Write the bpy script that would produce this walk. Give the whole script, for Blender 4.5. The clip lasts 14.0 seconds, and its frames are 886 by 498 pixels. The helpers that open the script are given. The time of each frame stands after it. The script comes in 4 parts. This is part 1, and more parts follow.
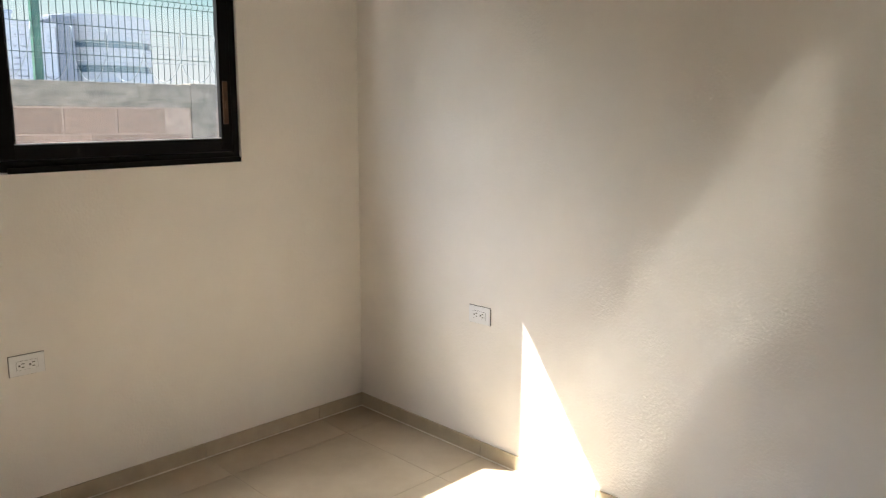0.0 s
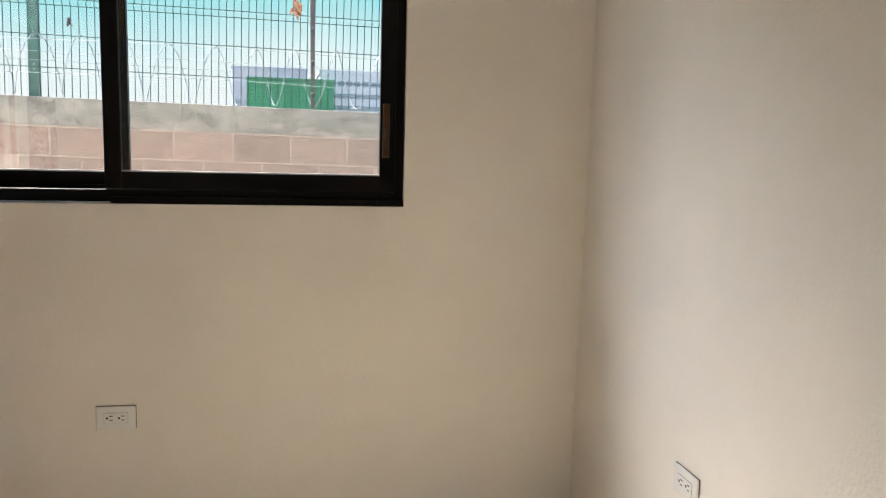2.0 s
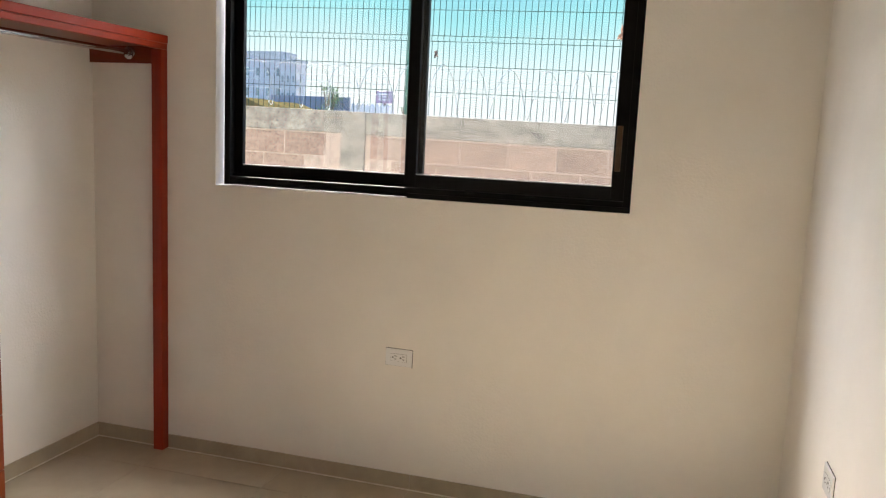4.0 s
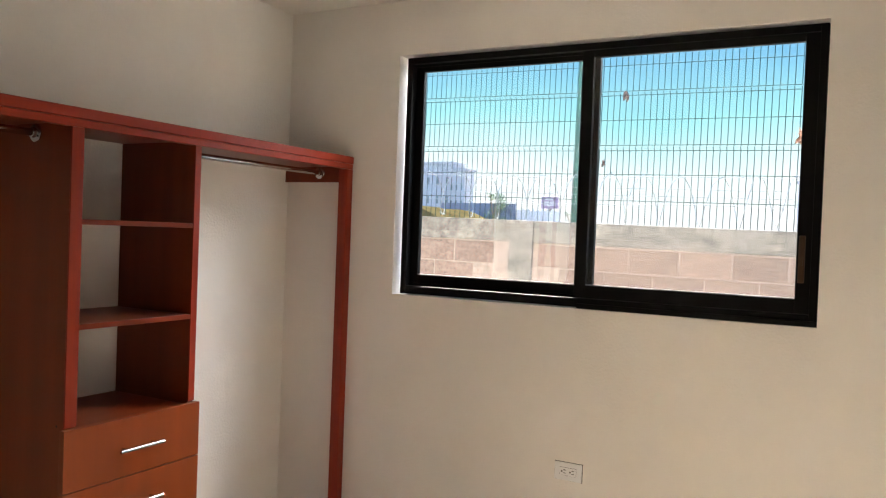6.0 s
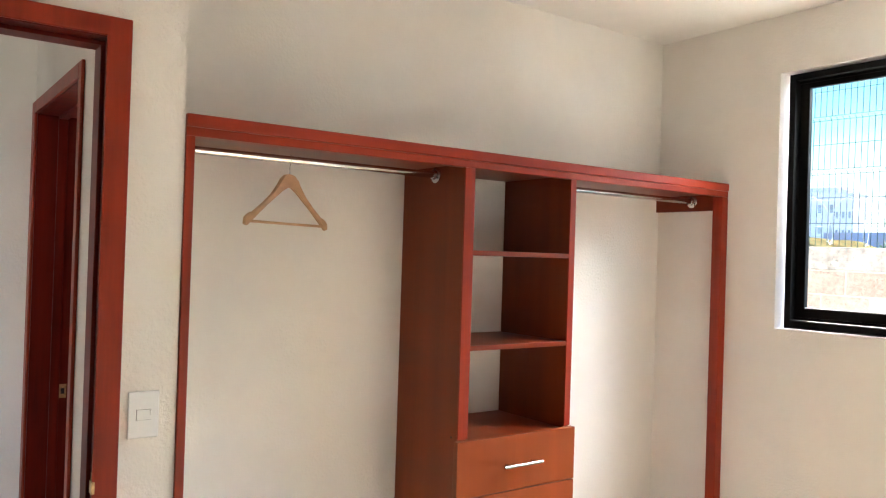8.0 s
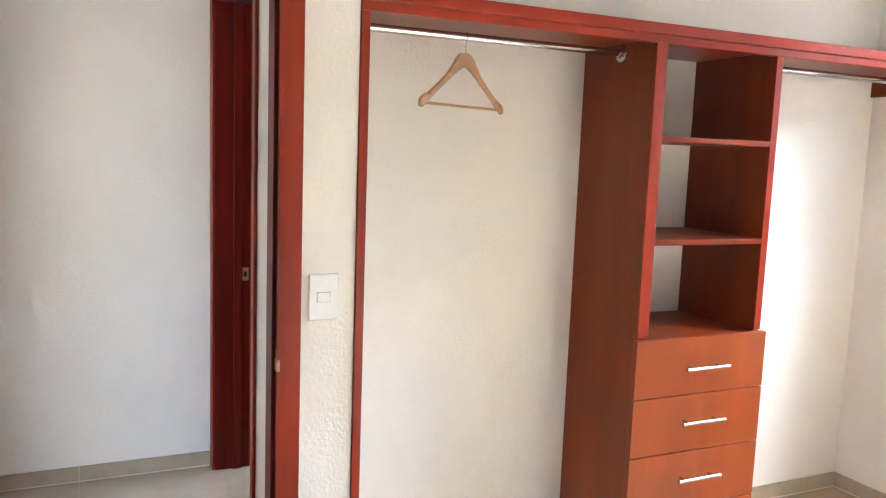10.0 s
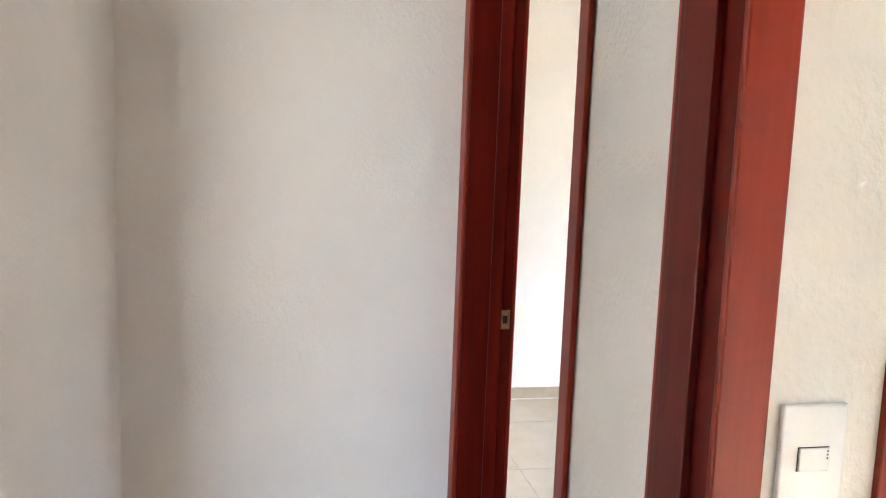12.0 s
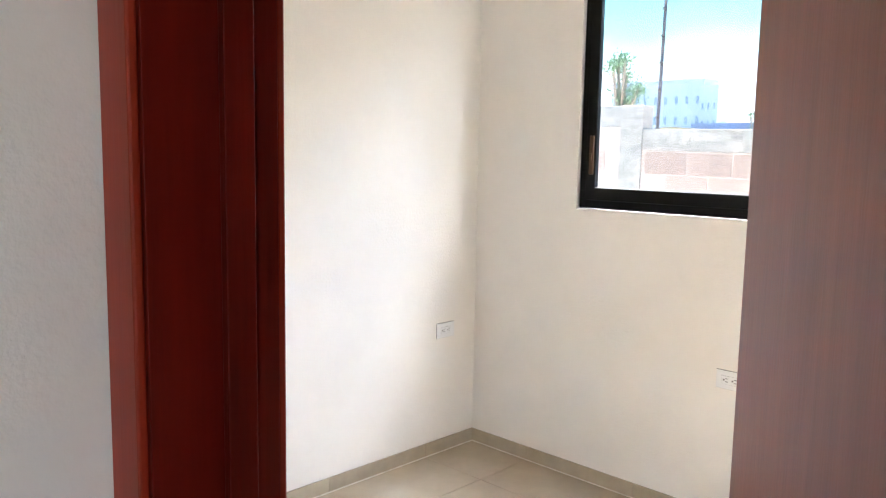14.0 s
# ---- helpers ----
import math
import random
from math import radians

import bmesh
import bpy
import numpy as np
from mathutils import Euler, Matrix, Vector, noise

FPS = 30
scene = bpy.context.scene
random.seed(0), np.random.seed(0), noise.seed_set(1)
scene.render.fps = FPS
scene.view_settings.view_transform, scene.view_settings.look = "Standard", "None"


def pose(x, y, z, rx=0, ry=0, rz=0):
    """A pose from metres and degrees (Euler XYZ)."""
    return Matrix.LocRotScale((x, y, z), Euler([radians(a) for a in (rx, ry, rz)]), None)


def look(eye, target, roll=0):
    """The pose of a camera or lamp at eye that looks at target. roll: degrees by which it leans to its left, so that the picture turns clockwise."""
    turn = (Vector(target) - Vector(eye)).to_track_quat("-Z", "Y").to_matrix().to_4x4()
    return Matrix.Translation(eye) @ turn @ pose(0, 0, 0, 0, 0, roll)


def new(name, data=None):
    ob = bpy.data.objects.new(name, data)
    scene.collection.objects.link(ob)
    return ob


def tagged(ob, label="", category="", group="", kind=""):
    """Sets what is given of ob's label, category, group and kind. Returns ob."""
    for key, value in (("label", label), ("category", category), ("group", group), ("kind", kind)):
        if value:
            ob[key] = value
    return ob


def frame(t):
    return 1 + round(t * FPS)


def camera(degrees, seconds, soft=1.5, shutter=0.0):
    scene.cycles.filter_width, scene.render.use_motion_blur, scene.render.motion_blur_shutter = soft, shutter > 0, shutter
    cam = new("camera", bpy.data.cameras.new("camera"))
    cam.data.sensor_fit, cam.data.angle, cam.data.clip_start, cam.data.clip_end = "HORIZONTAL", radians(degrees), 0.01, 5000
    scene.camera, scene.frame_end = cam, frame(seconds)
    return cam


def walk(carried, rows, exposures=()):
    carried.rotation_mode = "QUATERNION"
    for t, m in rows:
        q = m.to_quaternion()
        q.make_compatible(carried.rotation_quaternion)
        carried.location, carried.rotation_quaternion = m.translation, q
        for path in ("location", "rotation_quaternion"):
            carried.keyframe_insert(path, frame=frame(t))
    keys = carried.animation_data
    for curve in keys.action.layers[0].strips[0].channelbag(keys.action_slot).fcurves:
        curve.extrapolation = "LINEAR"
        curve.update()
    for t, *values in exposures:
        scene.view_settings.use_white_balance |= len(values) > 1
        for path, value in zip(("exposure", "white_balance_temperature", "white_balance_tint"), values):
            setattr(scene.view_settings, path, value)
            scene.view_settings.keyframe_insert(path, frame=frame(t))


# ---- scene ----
cam = camera(58.95, 14.0, soft=1.2)
PATH = [
    (0.0, (-2.403, -2.987, 1.534), (-1.014, -1.597, 1.163), 0.32),
    (0.5, (-2.041, -2.859, 1.543), (-0.810, -1.323, 1.186), 0.46),
    (1.0, (-1.665, -2.763, 1.536), (-0.658, -1.064, 1.216), 0.68),
    (1.5, (-1.313, -2.644, 1.513), (-0.634, -0.786, 1.218), 1.08),
    (2.0, (-1.011, -2.565, 1.506), (-0.623, -0.623, 1.224), 1.63),
    (2.5, (-0.799, -2.709, 1.523), (-0.776, -0.728, 1.250), 1.87),
    (3.0, (-0.640, -2.912, 1.499), (-0.870, -0.944, 1.228), 2.10),
    (3.5, (-0.524, -3.013, 1.529), (-0.872, -1.063, 1.252), 2.40),
    (4.0, (-0.494, -3.101, 1.537), (-1.037, -1.197, 1.253), 2.70),
    (4.2, (-0.499, -3.120, 1.531), (-1.140, -1.247, 1.250), 2.65),
    (6.3, (-0.495, -3.164, 1.567), (-1.449, -1.406, 1.570), 2.23),
    (6.5, (-0.502, -3.176, 1.560), (-1.470, -1.426, 1.583), 2.22),
    (7.0, (-0.510, -3.210, 1.556), (-1.691, -1.597, 1.588), 1.96),
    (7.5, (-0.504, -3.212, 1.538), (-1.965, -1.846, 1.573), 1.75),
    (8.0, (-0.507, -3.194, 1.547), (-2.133, -2.030, 1.565), 1.79),
    (8.5, (-0.527, -3.173, 1.554), (-2.243, -2.148, 1.486), 1.94),
    (8.7, (-0.530, -3.161, 1.550), (-2.274, -2.190, 1.432), 1.99),
    (10.8, (-1.016, -3.194, 1.466), (-2.823, -2.377, 1.206), 2.05),
    (11.0, (-1.155, -3.193, 1.461), (-2.961, -2.375, 1.199), 2.00),
    (11.5, (-1.558, -3.150, 1.468), (-3.433, -2.514, 1.193), 1.70),
    (12.0, (-1.949, -3.183, 1.425), (-3.895, -2.803, 1.170), 2.03),
    (12.5, (-2.336, -3.185, 1.448), (-4.262, -2.706, 1.197), 1.68),
    (13.0, (-2.736, -3.189, 1.488), (-4.544, -2.370, 1.247), 1.31),
    (13.3, (-3.026, -3.156, 1.452), (-4.725, -2.126, 1.217), 1.33),
    (13.5, (-3.172, -3.134, 1.463), (-4.785, -1.975, 1.232), 1.32),
    (13.6, (-3.230, -3.119, 1.482), (-4.798, -1.901, 1.245), 1.26),
    (14.0, (-3.478, -3.015, 1.517), (-4.864, -1.594, 1.275), 1.05),
]
walk(cam, [(t, look(eye, target, roll)) for t, eye, target, roll in PATH],
     exposures=[(0.0, 3.58, 6280, 10), (4.2, 3.89, 6400, 11), (6.5, 4.09, 6400, 13), (7.5, 4.52, 6450, 14), (8.0, 4.97, 6100, 10), (8.5, 5.15, 6000, 9),
                (11.0, 5.6, 5480, 8), (12.0, 5.48, 5780, 10), (13.0, 5.05, 5900, 10), (14.0, 4.92, 5750, 11)])

# ---- daylight ----
SUN_FROM = Vector((-0.70, 1.045, 1.53)).normalized()
world = bpy.data.worlds.new("sky_light")
scene.world = world
world.use_nodes = True
wn = world.node_tree
sky = wn.nodes.new("ShaderNodeTexSky")
sky.sky_type = "NISHITA"
sky.sun_disc = False
sky.sun_elevation = math.asin(SUN_FROM.z)
sky.sun_rotation = math.atan2(SUN_FROM.x, SUN_FROM.y)
wn.links.new(sky.outputs["Color"], wn.nodes["Background"].inputs["Color"])
wn.nodes["Background"].inputs["Strength"].default_value = 0.08

sun_data = bpy.data.lights.new("sun", "SUN")
sun_data.energy = 3.0
sun_data.angle = radians(0.5)
sun_data.color = (1.0, 0.93, 0.80)
sun = new("sun", sun_data)
sun.matrix_world = look(SUN_FROM * 20, (0, 0, 0))


def sky_lamp(x0, x1, power, color):
    """Sky light entering over the head of a window, from outside the panes."""
    data = bpy.data.lights.new("sky_window_light", "AREA")
    data.shape, data.size, data.size_y = "RECTANGLE", x1 - x0, 0.9
    data.energy, data.color = power, color
    lamp = new("sky_window_light", data)
    xm = (x0 + x1) / 2
    lamp.matrix_world = look((xm, 0.75, 3.0), (xm, -1.2, 0.9))


sky_lamp(-2.40, -0.64, 6.8, (1.0, 0.98, 0.95))
sky_lamp(-5.52, -3.76, 3.1, (0.96, 0.985, 1.0))


# added fill lamp, out of view in the made-up passage, to brighten the hall
hall_fill_data = bpy.data.lights.new("hall_fill_light", "AREA")
hall_fill_data.shape, hall_fill_data.size, hall_fill_data.size_y = "RECTANGLE", 1.1, 1.9
hall_fill_data.spread = radians(84)
hall_fill_data.energy, hall_fill_data.color = 0.82, (1.0, 0.83, 0.64)
hall_fill = new("hall_fill_light", hall_fill_data)
hall_fill.matrix_world = look((-2.00, -4.30, 1.5), (-4.3, -3.85, 1.4))

# ---- materials ----
def material(name, color, rough=0.6, metal=0.0, tone=0.06, scale=3.0, fine=0.0, fine_scale=120.0, grain=None, random_tone=0.0,
             coat=0.0, coat_rough=0.12, specular=0.5, rough_var=0.0, second=None, bump_dist=0.002):
    """A surface with slow tonal drift, fine relief and, if grain is given, fibres stretched along that axis."""
    m = bpy.data.materials.new(name)
    m.use_nodes = True
    nt = m.node_tree
    N, L = nt.nodes, nt.links
    b = N["Principled BSDF"]
    b.inputs["Roughness"].default_value = rough
    b.inputs["Metallic"].default_value = metal
    b.inputs["Specular IOR Level"].default_value = specular
    b.inputs["Coat Weight"].default_value = coat
    b.inputs["Coat Roughness"].default_value = coat_rough
    tc = N.new("ShaderNodeTexCoord")
    mp = N.new("ShaderNodeMapping")
    L.new(tc.outputs["Object"], mp.inputs["Vector"])
    if grain is not None:
        st = [1.0, 1.0, 1.0]
        st[grain] = 0.06
        mp.inputs["Scale"].default_value = st
    n1 = N.new("ShaderNodeTexNoise")
    n1.inputs["Scale"].default_value = scale
    n1.inputs["Detail"].default_value = 6
    n1.inputs["Roughness"].default_value = 0.6
    L.new(mp.outputs["Vector"], n1.inputs["Vector"])
    ramp = N.new("ShaderNodeMapRange")
    ramp.inputs["From Min"].default_value, ramp.inputs["From Max"].default_value = 0.3, 0.7
    L.new(n1.outputs["Fac"], ramp.inputs["Value"])
    mix = N.new("ShaderNodeMix")
    mix.data_type = "RGBA"
    dark = second or tuple(c * (1 - 2.2 * tone) for c in color)
    lite = tuple(min(1, c * (1 + tone)) for c in color)
    mix.inputs["A"].default_value = (*dark, 1)
    mix.inputs["B"].default_value = (*lite, 1)
    L.new(ramp.outputs["Result"], mix.inputs["Factor"])
    last = mix.outputs["Result"]
    if random_tone:
        info = N.new("ShaderNodeObjectInfo")
        mr = N.new("ShaderNodeMapRange")
        mr.inputs["To Min"].default_value, mr.inputs["To Max"].default_value = 1 - random_tone, 1 + random_tone
        L.new(info.outputs["Random"], mr.inputs["Value"])
        hsv = N.new("ShaderNodeHueSaturation")
        L.new(mr.outputs["Result"], hsv.inputs["Value"])
        L.new(last, hsv.inputs["Color"])
        last = hsv.outputs["Color"]
    L.new(last, b.inputs["Base Color"])
    if rough_var:
        rr = N.new("ShaderNodeMapRange")
        rr.inputs["To Min"].default_value, rr.inputs["To Max"].default_value = rough - rough_var, rough + rough_var
        L.new(n1.outputs["Fac"], rr.inputs["Value"])
        L.new(rr.outputs["Result"], b.inputs["Roughness"])
    if fine:
        n2 = N.new("ShaderNodeTexNoise")
        n2.inputs["Scale"].default_value = fine_scale
        n2.inputs["Detail"].default_value = 4
        L.new(mp.outputs["Vector"], n2.inputs["Vector"])
        bp = N.new("ShaderNodeBump")
        bp.inputs["Strength"].default_value = fine
        bp.inputs["Distance"].default_value = bump_dist
        L.new(n2.outputs["Fac"], bp.inputs["Height"])
        L.new(bp.outputs["Normal"], b.inputs["Normal"])
    return m


def plaster(name, color, least=0.15, relief=0.6):
    """Painted hand-trowelled plaster: smooth drift, scattered rough patches and faint scuffs."""
    m = material(name, color, rough=0.75, tone=0.03, scale=1.6, specular=0.25)
    nt = m.node_tree
    N, L = nt.nodes, nt.links
    b = N["Principled BSDF"]
    tc = N.new("ShaderNodeTexCoord")
    slow = N.new("ShaderNodeTexNoise")
    slow.inputs["Scale"].default_value = 2.3
    grit = N.new("ShaderNodeTexNoise")
    grit.inputs["Scale"].default_value = 95
    grit.inputs["Detail"].default_value = 3
    wavy = N.new("ShaderNodeTexNoise")
    wavy.inputs["Scale"].default_value = 9
    for n in (slow, grit, wavy):
        L.new(tc.outputs["Object"], n.inputs["Vector"])
    mask = N.new("ShaderNodeMapRange")
    mask.inputs["From Min"].default_value, mask.inputs["From Max"].default_value = 0.45, 0.7
    mask.inputs["To Min"].default_value = least
    L.new(slow.outputs["Fac"], mask.inputs["Value"])
    mul = N.new("ShaderNodeMath")
    mul.operation = "MULTIPLY"
    L.new(grit.outputs["Fac"], mul.inputs[0])
    L.new(mask.outputs["Result"], mul.inputs[1])
    b1 = N.new("ShaderNodeBump")
    b1.inputs["Strength"].default_value, b1.inputs["Distance"].default_value = relief, 0.005
    L.new(mul.outputs[0], b1.inputs["Height"])
    b2 = N.new("ShaderNodeBump")
    b2.inputs["Strength"].default_value, b2.inputs["Distance"].default_value = 0.12, 0.02
    L.new(wavy.outputs["Fac"], b2.inputs["Height"])
    L.new(b1.outputs["Normal"], b2.inputs["Normal"])
    L.new(b2.outputs["Normal"], b.inputs["Normal"])
    return m


M_WALL = plaster("wall_paint", (0.80, 0.772, 0.73))
M_STUCCO = plaster("rough_stucco", (0.80, 0.772, 0.73), 0.6, 0.75)
M_CEIL = plaster("ceiling_paint", (0.82, 0.80, 0.765))
M_TILE = material("floor_tile", (0.44, 0.365, 0.27), rough=0.10, tone=0.05, scale=5, random_tone=0.03, specular=0.85, coat=0.15, coat_rough=0.05)
M_SKIRT = material("skirting_tile", (0.40, 0.335, 0.242), rough=0.3, tone=0.06, scale=9, random_tone=0.04)
M_GROUT = material("grout", (0.43, 0.37, 0.29), rough=0.85, tone=0.1, scale=30)
M_BEAD = material("pale_grout_bead", (0.66, 0.60, 0.50), rough=0.85, tone=0.1, scale=25)
M_WOOD = material("cherry_wood", (0.195, 0.034, 0.0068), rough=0.33, tone=0.11, scale=9, grain=2, fine=0.08, fine_scale=160, coat=0.05, specular=0.24)
M_WOOD_H = material("cherry_wood_cross", (0.172, 0.0235, 0.0055), rough=0.33, tone=0.11, scale=9, grain=1, fine=0.08, fine_scale=160, coat=0.05, specular=0.24)
# One door wood in two tones: jambs and stops painted shaded, casings painted lit.
M_FRAME_SHADED = material("stained_door_wood_shaded", (0.115, 0.0062, 0.0020), rough=0.40, tone=0.22, scale=26, grain=2, fine=0.10, fine_scale=180, coat=0.02, specular=0.2)
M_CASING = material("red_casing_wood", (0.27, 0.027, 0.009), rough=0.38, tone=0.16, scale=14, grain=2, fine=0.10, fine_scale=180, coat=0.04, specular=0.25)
M_CASING_H = material("red_casing_wood_cross", (0.27, 0.027, 0.009), rough=0.38, tone=0.16, scale=14, grain=1, fine=0.10, fine_scale=180, coat=0.04, specular=0.25)
M_DRAWER = material("drawer_wood", (0.225, 0.044, 0.0085), rough=0.34, tone=0.07, scale=9, grain=2, fine=0.05, fine_scale=160, coat=0.06, specular=0.3)
M_LEAF = material("door_veneer", (0.215, 0.048, 0.030), rough=0.34, tone=0.10, scale=40, grain=2, fine=0.10, fine_scale=240, coat=0.15)
M_BLACK = material("black_aluminium", (0.004, 0.004, 0.0045), rough=0.5, specular=0.12, tone=0.15, scale=20, fine=0.05, fine_scale=400)
M_BRONZE = material("bronze_latch", (0.085, 0.045, 0.025), rough=0.35, metal=0.6, tone=0.1, scale=30)
M_CHROME = material("chrome", (0.62, 0.62, 0.62), rough=0.10, metal=1.0, tone=0.03, scale=30)
M_STEEL = material("brushed_steel", (0.50, 0.49, 0.47), rough=0.22, metal=1.0, tone=0.05, scale=60, grain=1)
M_BRASS = material("polished_brass", (0.83, 0.60, 0.26), rough=0.12, metal=1.0, tone=0.05, scale=40)
M_OLDBRASS = material("dull_brass", (0.50, 0.34, 0.17), rough=0.4, metal=0.8, tone=0.2, scale=80)
M_PLASTIC = material("white_plastic", (0.82, 0.83, 0.84), rough=0.22, tone=0.02, scale=20)
M_DARK = material("dark_slot", (0.015, 0.014, 0.013), rough=0.8, tone=0.1)
M_HANGER = material("beech_wood", (0.48, 0.275, 0.135), rough=0.4, tone=0.13, scale=30, grain=1, coat=0.2)
M_RUBBER = material("glazing_gasket", (0.55, 0.56, 0.56), rough=0.35, tone=0.05, metal=0.5)
M_CONC = material("weathered_concrete", (0.205, 0.181, 0.148), rough=0.9, tone=0.2, scale=14, fine=0.7, fine_scale=60, bump_dist=0.006)
M_BLOCK = material("tan_concrete_block", (0.192, 0.134, 0.102), rough=0.92, tone=0.15, scale=24, fine=0.6, fine_scale=90, random_tone=0.13, bump_dist=0.005)
M_MORTAR = material("mortar", (0.26, 0.20, 0.16), rough=0.95, tone=0.15, scale=14, fine=0.6, fine_scale=70)
M_GREEN = material("green_fence_paint", (0.013, 0.068, 0.048), rough=0.45, tone=0.15, scale=12)
M_WIRE_G = material("green_fence_wire", (0.012, 0.032, 0.028), rough=0.85, specular=0.08, tone=0.15, scale=12)
M_RAZOR = material("galvanised_wire", (0.20, 0.215, 0.22), rough=0.6, metal=0.2, specular=0.3, tone=0.1, scale=40)
M_RUST = material("rusty_steel", (0.040, 0.028, 0.025), rough=0.75, tone=0.3, scale=25)
# Ground is out of view; its tone is lifted to bounce sunlight indoors.
M_GROUND = material("dry_ground", (0.46, 0.41, 0.34), rough=0.95, tone=0.25, scale=1.2, fine=0.6, fine_scale=20, bump_dist=0.02)
M_LEAFDARK = material("grey_dead_leaf", (0.09, 0.055, 0.045), rough=0.8, tone=0.25, scale=40)
M_LEAFLET = material("dry_leaf", (0.33, 0.155, 0.085), rough=0.7, tone=0.25, scale=40)


def weather(m, scale, stretch, low, high, dark, pits):
    """Stains of their own shape over a surface, and small dark pits."""
    N, L = m.node_tree.nodes, m.node_tree.links
    b = N["Principled BSDF"]
    before = b.inputs["Base Color"].links[0].from_socket
    geo = N.new("ShaderNodeNewGeometry")
    mp = N.new("ShaderNodeMapping")
    mp.inputs["Scale"].default_value = stretch
    L.new(geo.outputs["Position"], mp.inputs["Vector"])
    stain = N.new("ShaderNodeTexNoise")
    stain.inputs["Scale"].default_value, stain.inputs["Detail"].default_value, stain.inputs["Roughness"].default_value = scale, 8, 0.7
    L.new(mp.outputs["Vector"], stain.inputs["Vector"])
    mr = N.new("ShaderNodeMapRange")
    mr.inputs["From Min"].default_value, mr.inputs["From Max"].default_value = low, high
    mr.inputs["To Min"].default_value, mr.inputs["To Max"].default_value = 1.0, dark
    L.new(stain.outputs["Fac"], mr.inputs["Value"])
    spot = N.new("ShaderNodeTexNoise")
    spot.inputs["Scale"].default_value, spot.inputs["Detail"].default_value = 42, 2
    L.new(geo.outputs["Position"], spot.inputs["Vector"])
    sr = N.new("ShaderNodeMapRange")
    sr.inputs["From Min"].default_value, sr.inputs["From Max"].default_value = 0.64, 0.70
    sr.inputs["To Min"].default_value, sr.inputs["To Max"].default_value = 1.0, pits
    L.new(spot.outputs["Fac"], sr.inputs["Value"])
    mul = N.new("ShaderNodeMath")
    mul.operation = "MULTIPLY"
    L.new(mr.outputs["Result"], mul.inputs[0])
    L.new(sr.outputs["Result"], mul.inputs[1])
    hsv = N.new("ShaderNodeHueSaturation")
    L.new(mul.outputs[0], hsv.inputs["Value"])
    L.new(before, hsv.inputs["Color"])
    L.new(hsv.outputs["Color"], b.inputs["Base Color"])


weather(M_CONC, 3.0, (1.0, 1.0, 2.6), 0.42, 0.66, 0.50, 0.5)
weather(M_BLOCK, 2.2, (1.0, 1.0, 1.3), 0.48, 0.72, 0.72, 0.6)


def glass_material():
    m = bpy.data.materials.new("window_glass")
    m.use_nodes = True
    nt = m.node_tree
    b = nt.nodes["Principled BSDF"]
    b.inputs["Base Color"].default_value = (0.97, 1.0, 0.99, 1)
    b.inputs["Roughness"].default_value = 0.0
    b.inputs["Transmission Weight"].default_value = 1.0
    b.inputs["IOR"].default_value = 1.45
    return m


M_GLASS = glass_material()


# ---- building helpers ----
def add_box(bm, x0, x1, y0, y1, z0, z1, bevel=0.0):
    """A box between the given limits, with softened edges if bevel is given."""
    made = bmesh.ops.create_cube(bm, size=1.0)["verts"]
    for v in made:
        v.co = Vector(((x0 + x1) / 2 + v.co.x * (x1 - x0), (y0 + y1) / 2 + v.co.y * (y1 - y0), (z0 + z1) / 2 + v.co.z * (z1 - z0)))
    if bevel:
        edges = {e for v in made for e in v.link_edges}
        bmesh.ops.bevel(bm, geom=list(edges), offset=bevel, segments=2, affect="EDGES", profile=0.5)
    return bm


def box(x0, x1, y0, y1, z0, z1, bevel=0.0):
    return add_box(bmesh.new(), x0, x1, y0, y1, z0, z1, bevel)


def add_tube(bm, pts, r, sides=6, closed=False):
    """A round bar swept along points."""
    pts = [Vector(p) for p in pts]
    rings = []
    n = len(pts)
    for i, p in enumerate(pts):
        a = pts[i - 1] if i or closed else p
        c = pts[(i + 1) % n] if i < n - 1 or closed else p
        d = (c - a).normalized()
        ref = Vector((0, 0, 1)) if abs(d.z) < 0.9 else Vector((1, 0, 0))
        u = d.cross(ref).normalized()
        w = u.cross(d).normalized()
        rings.append([bm.verts.new(p + u * (r * math.cos(2 * math.pi * k / sides)) + w * (r * math.sin(2 * math.pi * k / sides))) for k in range(sides)])
    for i in range(n if closed else n - 1):
        A, B = rings[i], rings[(i + 1) % n]
        for k in range(sides):
            bm.faces.new((A[k], A[(k + 1) % sides], B[(k + 1) % sides], B[k]))
    if not closed:
        bm.faces.new(rings[0][::-1])
        bm.faces.new(rings[-1])
    return bm


def add_lathe(bm, profile, origin, axis, sides=20):
    """A turned shape: profile of (distance along the axis, radius)."""
    axis = Vector(axis).normalized()
    q = axis.to_track_quat("Z", "Y")
    rings = []
    for h, r in profile:
        rings.append([bm.verts.new(Vector(origin) + q @ Vector((r * math.cos(2 * math.pi * k / sides), r * math.sin(2 * math.pi * k / sides), h))) for k in range(sides)])
    for A, B in zip(rings, rings[1:]):
        for k in range(sides):
            bm.faces.new((A[k], A[(k + 1) % sides], B[(k + 1) % sides], B[k]))
    bm.faces.new(rings[0][::-1])
    bm.faces.new(rings[-1])
    return bm


def mesh_of(name, bm, mat, smooth=False):
    me = bpy.data.meshes.new(name)
    bmesh.ops.recalc_face_normals(bm, faces=bm.faces)
    bm.to_mesh(me)
    bm.free()
    me.materials.append(mat)
    if smooth:
        me.shade_smooth()
        me.set_sharp_from_angle(angle=radians(40))
    return me


